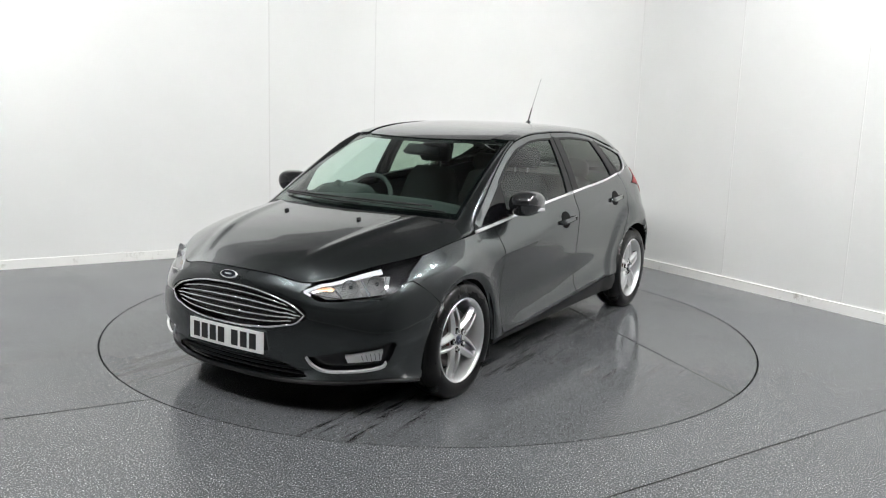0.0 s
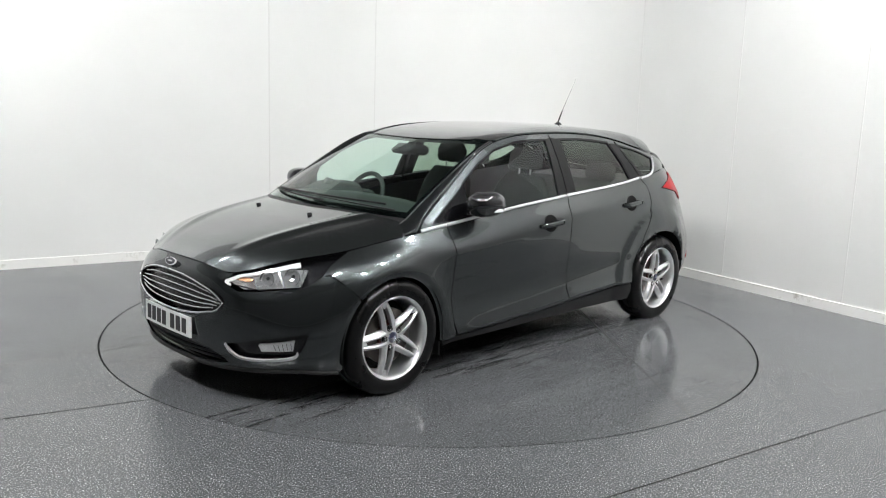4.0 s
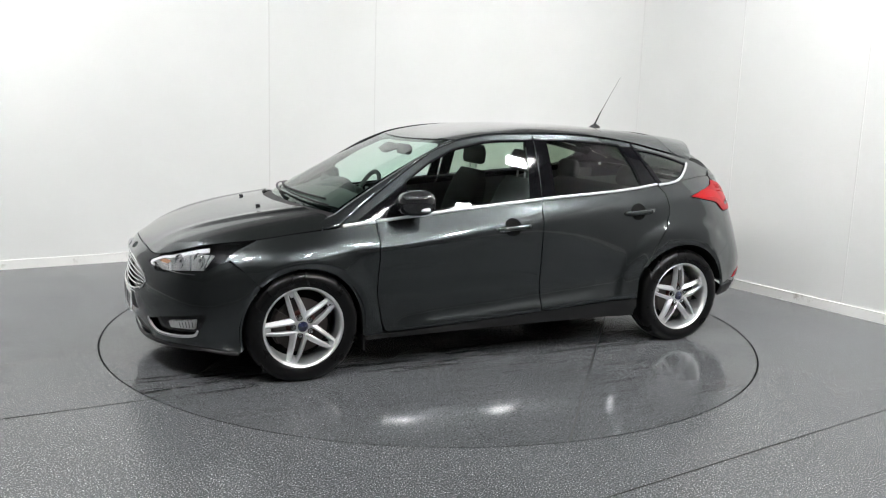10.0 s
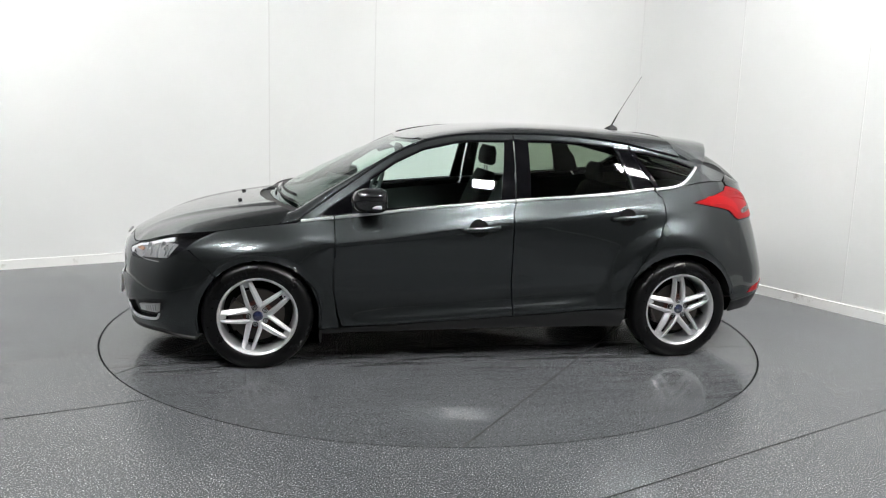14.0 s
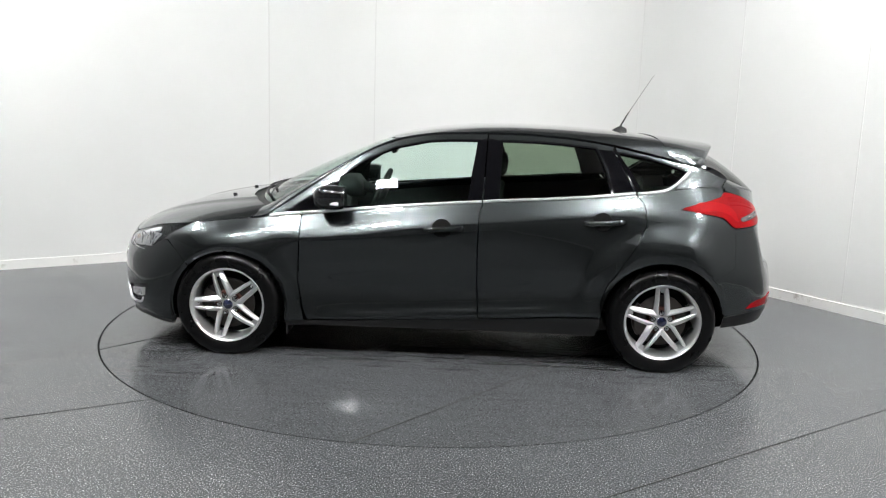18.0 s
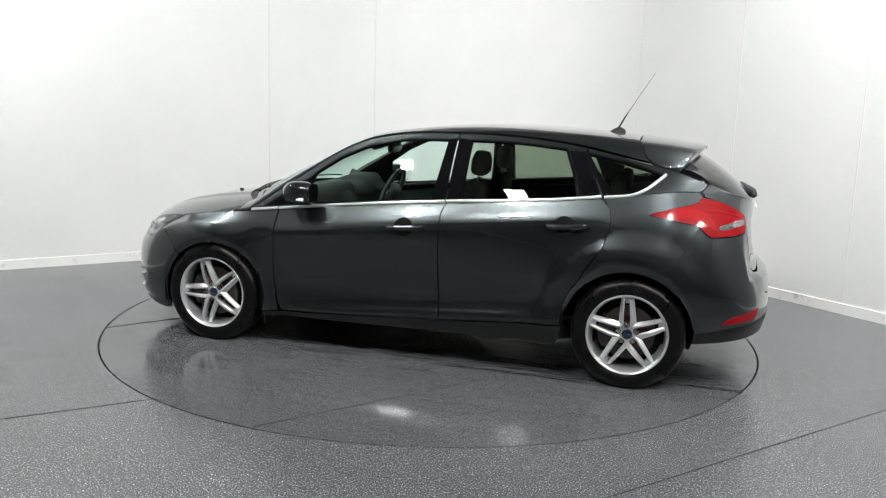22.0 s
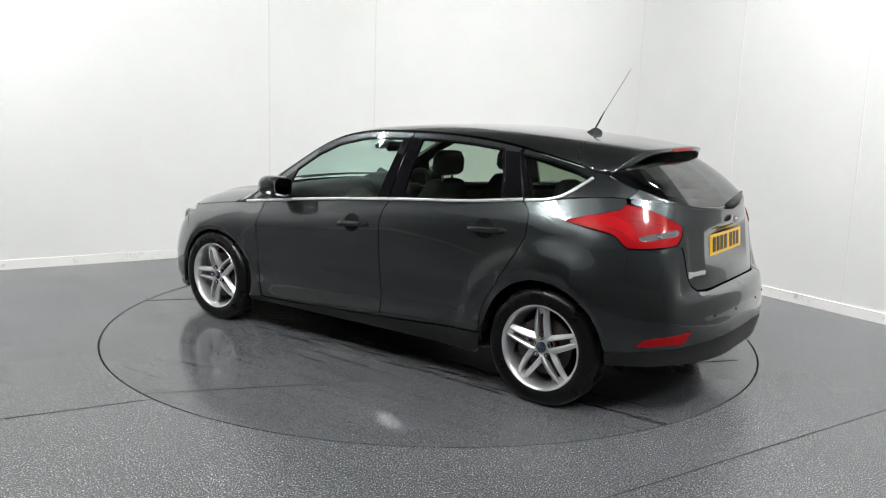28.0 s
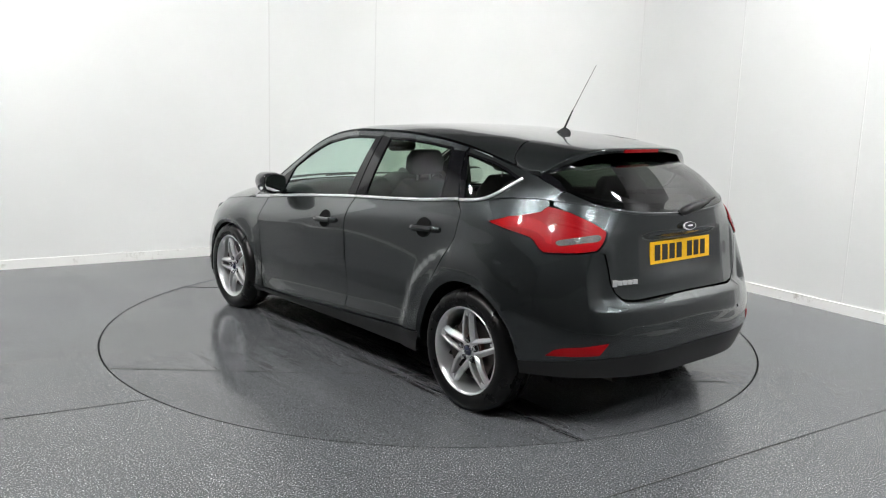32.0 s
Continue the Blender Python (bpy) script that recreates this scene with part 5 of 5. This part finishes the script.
def number_plates():
    def plate(x, z, tilt, mat, label, s, bow=.12):
        n = empty("number_plate")
        n.parent = CAR
        n["label"] = label
        n.matrix_basis = Matrix.Translation((x, 0, z)) @ Matrix.Rotation(radians(tilt), 4, "Y")
        bm = bmesh.new()
        rows = [[(s * d - s * abs(y)**2 * bow, y, h) for d, h in ((0, -.0555), (.006, -.0555), (.006, .0555), (0, .0555))] for y in np.linspace(-.26, .26, 15)]
        vs = grid_mesh(bm, rows, wrap=True)
        bm.faces.new(vs[0]), bm.faces.new(vs[-1])
        bmesh.ops.recalc_face_normals(bm, faces=bm.faces[:])
        part("plate", sharpen(bm), mat, n)
        y = -.205
        for k in range(7):
            bm = bmesh.new()
            box(bm, s * (.0065 - bow * y**2), s * y, 0, .003, .044, .079, .0006)
            part("plate_bar", bm, INK, n, smooth=False)
            y += .061 if k != 3 else .093
        for yy in (-.235, .235):
            bm = bmesh.new()
            box(bm, s * (.0065 - bow * yy**2), yy, -.005, .004, .011, .011, .002)
            part("plate_screw", bm, mat, n)
    plate(2.190, .380, -1, PLATE_WHITE, "white number plate with black bars", 1)
    plate(-1.974, .868, 5, PLATE_YELLOW, "yellow number plate with black bars", -1, .05)


number_plates()


def badges():
    for x, z, tilt, s, w in ((2.158, .690, -35, 1, .058), (-2.014, .995, 20, -1, .055)):
        b = empty("badge")
        b.parent = CAR
        b["label"] = "blue oval badge with a chrome rim"
        b.matrix_basis = Matrix.Translation((x, 0, z)) @ Matrix.Rotation(radians(tilt), 4, "Y")
        for nm, k, d, mat in (("badge_rim", 1.0, .006, CHROME_SOFT), ("badge_field", .88, .0075, BADGE_BLUE), ("badge_mark", .45, .0085, CHROME_SOFT)):
            bm = bmesh.new()
            ring = [bm.verts.new((0, w * k * math.cos(a), w * .40 * (k if nm != "badge_mark" else .22) * math.sin(a))) for a in np.linspace(0, 2 * math.pi, 36, endpoint=False)]
            ring2 = [bm.verts.new((s * d, v.co.y * .94, v.co.z * .92)) for v in ring]
            for i in range(36):
                bm.faces.new((ring[i], ring[(i + 1) % 36], ring2[(i + 1) % 36], ring2[i]))
            bm.faces.new(ring2)
            bmesh.ops.recalc_face_normals(bm, faces=bm.faces[:])
            part(nm, sharpen(bm), mat, b)
    # model lettering at the tail: plain bright bars
    for i in range(5):
        p = skin(*uv_rear((.522 - .032 * i, .746))[0])
        bm = bmesh.new()
        box(bm, p[0] - .004, p[1], p[2], .010, .023, .022 if i else .032, .001, Matrix.Rotation(radians(-30), 4, "Z"))
        part("letter_bar", bm, CHROME_SOFT, CAR, "small chrome bar", smooth=False)


badges()


def spoiler():
    """A shell between its seam on the roof and its trailing edge; both end in the lower corner beside the rear window."""
    corner = (-1.540, .614, 1.240)
    seam_pts = [tuple(roof(x, y) + (0, 0, .004)) for x, y in ((-1.304, 0), (-1.306, .25), (-1.311, .457), (-1.330, .552))] + [(-1.352, .608, 1.304), (-1.42, .627, 1.264), (-1.48, .629, 1.248), corner]
    trail_pts = [(-1.690, 0, 1.368), (-1.685, .2, 1.366), (-1.662, .36, 1.356), (-1.628, .455, 1.337), (-1.592, .535, 1.300), (-1.568, .58, 1.268), (-1.553, .602, 1.251), corner]
    a, b = path2(seam_pts, 6), path2(trail_pts, 6)
    a, b = (np.vstack([c[:0:-1] * (1, -1, 1), c]) for c in (a, b))
    f = np.abs(np.linspace(-1, 1, len(a)))[:, None]
    bm = bmesh.new()
    rows = [a + (0, 0, -.02)] + [a * (1 - q) + b * q + np.array((0, 0, .010)) * 4 * q * (1 - q) * f for q in np.linspace(0, 1, 12)]
    thick = .022 + .024 * np.exp(-((f - .55) / .2) ** 2) - .030 * np.clip((f - .72) / .28, 0, 1)
    low = b + np.hstack([.006 + 0 * f, -.01 * np.sign(b[:, 1:2]) * f, -np.clip(thick, .010, 1)])
    rows += [b + (-.003, 0, -.003), b + (-.003, 0, -.007), low]
    grid_mesh(bm, rows)
    bmesh.ops.recalc_face_normals(bm, faces=bm.faces[:])
    sp = part("spoiler", sharpen(bm, 40), PAINT, CAR, "body-coloured roof spoiler")
    bm = bmesh.new()
    grid_mesh(bm, [low, low * (1, .985, 1) + np.hstack([.10 * (1 - f**3), 0 * f, -.028 * (1 - f**3)])])
    part("underside", bm, GLOSS_BLACK, sp, "gloss black underside")
    bm = bmesh.new()
    rows = []
    for y in np.linspace(-.145, .145, 9):
        x, z = -1.690 + .125 * y * y, 1.368
        rows.append([(x + .02, y, z - .005), (x - .006, y, z - .006), (x - .003, y, z - .022), (x + .02, y, z - .023)])
    vs = grid_mesh(bm, rows, wrap=True)
    bm.faces.new(vs[0]), bm.faces.new(vs[-1])
    bmesh.ops.recalc_face_normals(bm, faces=bm.faces[:])
    part("high_brake_light", sharpen(bm), RED_LENS, sp, "red high-level brake light")


spoiler()


def aerial():
    a = empty("aerial")
    a.parent = CAR
    a["label"] = "thin black roof aerial on a fin base"
    bm = bmesh.new()
    rows = []
    for t in np.linspace(0, 1, 9):
        x = -1.080 - .105 * t
        h = .002 + .036 * math.sin(math.pi * min(1, t * .78)) ** 1.2
        w = .020 * math.sin(math.pi * min(.96, t * .8 + .14)) + .003
        z = float(roof_mid(x)) - .004
        rows.append([(x, w * c, z + h * s) for c, s in ((-1, 0), (-.8, .45), (-.35, .92), (0, 1), (.35, .92), (.8, .45), (1, 0))])
    grid_mesh(bm, rows)
    bmesh.ops.recalc_face_normals(bm, faces=bm.faces[:])
    part("aerial_base", bm, PLASTIC, a)
    bm = bmesh.new()
    tube(bm, [(-1.140, 0, 1.452), (-1.175, 0, 1.52), (-1.195, 0, 1.555)], [.006, .005, .003], 8)
    tube(bm, [(-1.195, 0, 1.555), (-1.345, 0, 1.803)], [.0018, .0013], 6)
    part("aerial_rod", bm, PLASTIC, a)


aerial()


def wipers():
    for y0, y1, v1, base in ((.62, -.05, .07, .03), (.10, -.60, .075, .03)):
        w = empty("wiper")
        w.parent = CAR
        w["label"] = "black windscreen wiper at rest"
        pts = [screen(np.array(y / .70), np.array(base + (v1 - base) * k)) + np.array((.01, 0, .018)) for k, y in zip(np.linspace(0, 1, 8), np.linspace(y0, y1, 8))]
        bm = bmesh.new()
        tube(bm, pts, [.012, .011, .010, .009, .008, .007, .006, .005], 6, flat=.6)
        part("wiper_arm", bm, PLASTIC, w)
        bm = bmesh.new()
        tube(bm, [screen(np.array(y / .70), np.array(.10)) + np.array((.004, 0, .006)) for y in np.linspace(y0 - .12, y1 - .02, 10)], .007, 6)
        part("wiper_blade", bm, PLASTIC, w)
    w = empty("rear_wiper")
    w.parent = CAR
    w["label"] = "short black rear wiper"
    bm = bmesh.new()
    tube(bm, [(-1.990, .045, 1.062), (-1.992, .03, 1.066), (-1.990, -.05, 1.082), (-1.976, -.14, 1.094), (-1.940, -.33, 1.116)], [.012, .026, .029, .021, .007], 12, flat=.8)
    part("wiper_arm", bm, PLASTIC, w)
    # black tray below the windscreen, and washer jets
    bm = bmesh.new()
    lo = [screen(np.array(s), np.array(0.0)) for s in np.linspace(-1, 1, 31)]
    rows = [[p + np.array((.005, 0, -.002)) for p in lo], [p + np.array((.06, 0, -.028)) for p in lo], [p + np.array((.12, 0, -.035)) for p in lo]]
    grid_mesh(bm, rows)
    part("scuttle_tray", bm, PLASTIC, CAR, "black plastic scuttle tray")
    for y in (.267, -.267):
        bm = bmesh.new()
        p = hood(1.447, y)
        box(bm, p[0], p[1], p[2] + .006, .026, .016, .014, .004)
        part("washer_jet", bm, PLASTIC, CAR)


wipers()


def reflectors():
    o = uv_at((-1.825, .825, .407), (-1.86, .807, .440), (-1.91, .783, .455), (-2.04, .617, .478), (-2.01, .653, .420))
    skin_bits("bumper_reflector", o, CLEAR_RED, BOTH, "red rear bumper reflector", lift=0.004, depth=0.006)
    for y in (.42, .18):
        for s in (1, -1):
            bm = bmesh.new()
            p = skin(*uv_rear((y, .535))[0])
            bmesh.ops.create_uvsphere(bm, u_segments=12, v_segments=6, radius=.011, matrix=Matrix.Translation((p[0] + .006, p[1] * s, p[2])))
            part("parking_sensor", bm, PAINT, CAR)
    for s in (1, -1):
        bm = bmesh.new()
        box(bm, .960, s * .79, .185, .012, .14, .09, .004)
        part("mud_flap", bm, PLASTIC, CAR)
    bm = bmesh.new()
    tube(bm, [(-1.80, .47, .275), (-1.97, .47, .27)], .026, 16, up=(0, 1, 0), cap=False)
    part("exhaust_pipe", bm, STEEL, CAR, "dull steel tailpipe")


reflectors()


# --- cabin ---
def soft_block(bm, rows):
    """A padded block through rounded cross-sections: (centre, half width, half depth, depth direction)."""
    rings = []
    for (x, y, z), hw, hd, lean in rows:
        ring = []
        for b in np.linspace(0, 2 * math.pi, 20, endpoint=False):
            c, s = math.copysign(abs(math.cos(b)) ** .6, math.cos(b)), math.copysign(abs(math.sin(b)) ** .6, math.sin(b))
            ring.append((x + s * hd * math.cos(lean), y + c * hw, z + s * hd * math.sin(lean)))
        rings.append(ring)
    vs = grid_mesh(bm, rings, wrap=True)
    bm.faces.new(vs[0][::-1]), bm.faces.new(vs[-1])
    bmesh.ops.recalc_face_normals(bm, faces=bm.faces[:])
    return bm


def seats():
    for y in (.37, -.37):
        s = empty("front_seat")
        s.parent = CAR
        s["label"] = "charcoal fabric front seat"
        bm = soft_block(bmesh.new(), [((-0.180, y, .50), .22, .07, 1.4), ((-0.120, y, .51), .25, .085, 1.5), ((0.060, y, .53), .26, .085, 1.6), ((0.320, y, .53), .24, .06, 1.6)])
        part("seat_cushion", bm, FABRIC, s)
        bm = soft_block(bmesh.new(), [((-0.150, y, .52), .22, .07, .2), ((-0.190, y, .66), .25, .085, .2), ((-0.240, y, .84), .25, .08, .25), ((-0.290, y, 1.0), .22, .065, .25), ((-0.315, y, 1.09), .16, .045, .25)])
        part("seat_back", bm, FABRIC, s)
        bm = soft_block(bmesh.new(), [((-0.315, y, 1.135), .11, .035, .2), ((-0.320, y, 1.16), .135, .05, .2), ((-0.328, y, 1.23), .135, .05, .2), ((-0.332, y, 1.275), .105, .035, .2)])
        part("headrest", bm, FABRIC, s)
        for d in (.05, -.05):
            bm = bmesh.new()
            tube(bm, [(-.312, y + d, 1.07), (-.318, y + d, 1.15)], .007, 8, up=(1, 0, 0))
            part("headrest_post", bm, CHROME_SOFT, s)
    s = empty("rear_seat")
    s.parent = CAR
    s["label"] = "charcoal fabric rear bench"
    bm = soft_block(bmesh.new(), [((-0.980, 0, .50), .60, .08, 1.4), ((-0.830, 0, .52), .64, .09, 1.5), ((-0.580, 0, .54), .62, .07, 1.6)])
    part("seat_cushion", bm, FABRIC, s)
    bm = soft_block(bmesh.new(), [((-1.010, 0, .52), .58, .07, .25), ((-1.080, 0, .75), .62, .08, .3), ((-1.160, 0, .98), .56, .06, .3), ((-1.175, 0, 1.02), .50, .04, .3)])
    part("seat_back", bm, FABRIC, s)
    for y in (.40, -.40):
        bm = soft_block(bmesh.new(), [((-1.180, y, 1.02), .10, .03, .3), ((-1.185, y, 1.05), .13, .045, .3), ((-1.195, y, 1.13), .125, .04, .3), ((-1.200, y, 1.16), .09, .025, .3)])
        part("headrest", bm, FABRIC, s)


seats()


def cabin():
    bm = soft_block(bmesh.new(), [((.76, 0, .83), .70, .13, 1.5), ((.80, 0, .84), .71, .15, 1.5), ((.93, 0, .85), .71, .145, 1.5), ((1.06, 0, .855), .68, .11, 1.5), ((1.18, 0, .86), .62, .07, 1.5)])
    dash = part("dashboard", bm, DASH, CAR, "charcoal dashboard")
    bm = soft_block(bmesh.new(), [((.66, -.36, .93), .15, .055, 1.5), ((.70, -.36, .95), .18, .085, 1.5), ((.82, -.36, .96), .20, .075, 1.5), ((.95, -.36, .94), .18, .05, 1.5)])
    part("instrument_hood", bm, DASH, dash)
    bm = soft_block(bmesh.new(), [((.70, 0, .80), .12, .10, 1.5), ((.80, 0, .84), .14, .11, 1.5), ((.98, 0, .86), .14, .09, 1.5)])
    part("centre_console", bm, TRIM, dash)
    wheel_ = empty("steering_wheel")
    wheel_.parent = CAR
    wheel_["label"] = "black three-spoke steering wheel"
    wheel_.matrix_basis = Matrix.Translation((.54, -.36, .905)) @ Matrix.Rotation(radians(-24), 4, "Y")
    bm = bmesh.new()
    rows = []
    for a in np.linspace(0, 2 * math.pi, 48, endpoint=False):
        rows.append([((.016 * math.sin(b)), (.182 + .016 * math.cos(b)) * math.cos(a), (.182 + .016 * math.cos(b)) * math.sin(a)) for b in np.linspace(0, 2 * math.pi, 10, endpoint=False)])
    grid_mesh(bm, rows + rows[:1], wrap=True)
    bmesh.ops.remove_doubles(bm, verts=bm.verts[:], dist=1e-5)
    bmesh.ops.recalc_face_normals(bm, faces=bm.faces[:])
    part("wheel_rim", bm, TRIM, wheel_)
    bm = soft_block(bmesh.new(), [((.0, 0, -.07), .06, .02, 0), ((-.02, 0, -.03), .075, .03, 0), ((-.02, 0, .04), .075, .03, 0), ((.0, 0, .06), .06, .02, 0)])
    part("wheel_boss", bm, TRIM, wheel_)
    for a in (0, 180, 270):
        bm = bmesh.new()
        tube(bm, [(0, .05 * math.cos(radians(a)), .05 * math.sin(radians(a))), (0, .178 * math.cos(radians(a)), .178 * math.sin(radians(a)))], .016, 8, up=(1, 0, 0), flat=.5)
        part("wheel_spoke", bm, CHROME_SOFT if a != 270 else TRIM, wheel_)
    bm = bmesh.new()
    tube(bm, [(.04, 0, 0), (.35, 0, -.02)], .035, 12, up=(0, 1, 0))
    part("steering_column", bm, TRIM, wheel_)
    m = empty("rear_view_mirror")
    m.parent = CAR
    m["label"] = "black rear-view mirror and sensor pod"
    bm = soft_block(bmesh.new(), [((.40, 0, 1.225), .10, .014, 0), ((.395, 0, 1.245), .12, .022, 0), ((.395, 0, 1.275), .12, .022, 0), ((.40, 0, 1.292), .10, .014, 0)])
    part("mirror_body", bm, SMOKE, m)
    bm = soft_block(bmesh.new(), [((.44, 0, 1.275), .05, .03, .5), ((.47, 0, 1.285), .075, .035, .6), ((.55, 0, 1.25), .065, .022, .8)])
    part("sensor_pod", bm, SMOKE, m)
    # lining of roof, doors, floor and load bay
    o = [(.40, 0), (.36, .47), (.33, .56)] + [(x, float(rail_y(x)) - .03) for x in np.linspace(.25, -1.45, 12)] + [(-1.55, 0)]
    part("headlining", sheet(o, roof, 0.06, both=True, depth=0, lift=-.035), BEIGE, CAR, "grey fabric roof lining")
    for f in (False, True):
        o = [np.array((u, 4.9)) for u in np.linspace(6.2, 11.2, 12)] + [np.array((u, 3.5)) for u in np.linspace(11.2, 8.75, 6)] + [np.array((u, .4)) for u in np.linspace(8.7, 6.2, 8)]
        part("door_lining", sheet(o, skin, 0.06, depth=0, lift=-.055, flip=f, scale=UVS), TRIM, CAR)
    bm = bmesh.new()
    box(bm, -.2, 0, .34, 2.5, 1.5, .02)
    part("cabin_floor", bm, DARK, CAR, smooth=False)
    bm = bmesh.new()
    rows = [[(x, y * w, z) for y in (-1, -.5, 0, .5, 1)] for x, w, z in ((-1.34, .66, .985), (-1.6, .62, 1.0), (-1.86, .48, 1.03))]
    grid_mesh(bm, rows)
    part("parcel_shelf", bm, TRIM, CAR)
    bm = bmesh.new()
    box(bm, 1.22, 0, .60, .02, 1.36, .60)
    part("bulkhead", bm, DARK, CAR, smooth=False)
    bm = bmesh.new()
    box(bm, -1.78, 0, .62, .02, 1.0, .70)
    part("rear_bulkhead", bm, DARK, CAR, smooth=False)


cabin()




# ---- movement: the turntable carries the car round at an even pace ----
TURN_START, TURN_PACE = -122.617, -3.3586
CAR_OFF = Vector((-0.1216, 0.0878, 0.0))


def motions():
    table, car = [], []
    for k in range(17):
        t = 2.0 * k
        spin = Matrix.Rotation(radians(TURN_START + TURN_PACE * t), 4, "Z")
        table.append((t, spin))
        car.append((t, spin @ Matrix.Translation(CAR_OFF)))
    walk(TABLE, table)
    walk(CAR, car)


tagged(CAR, "dark grey metallic five-door hatchback parked on a turntable", "car")
motions()
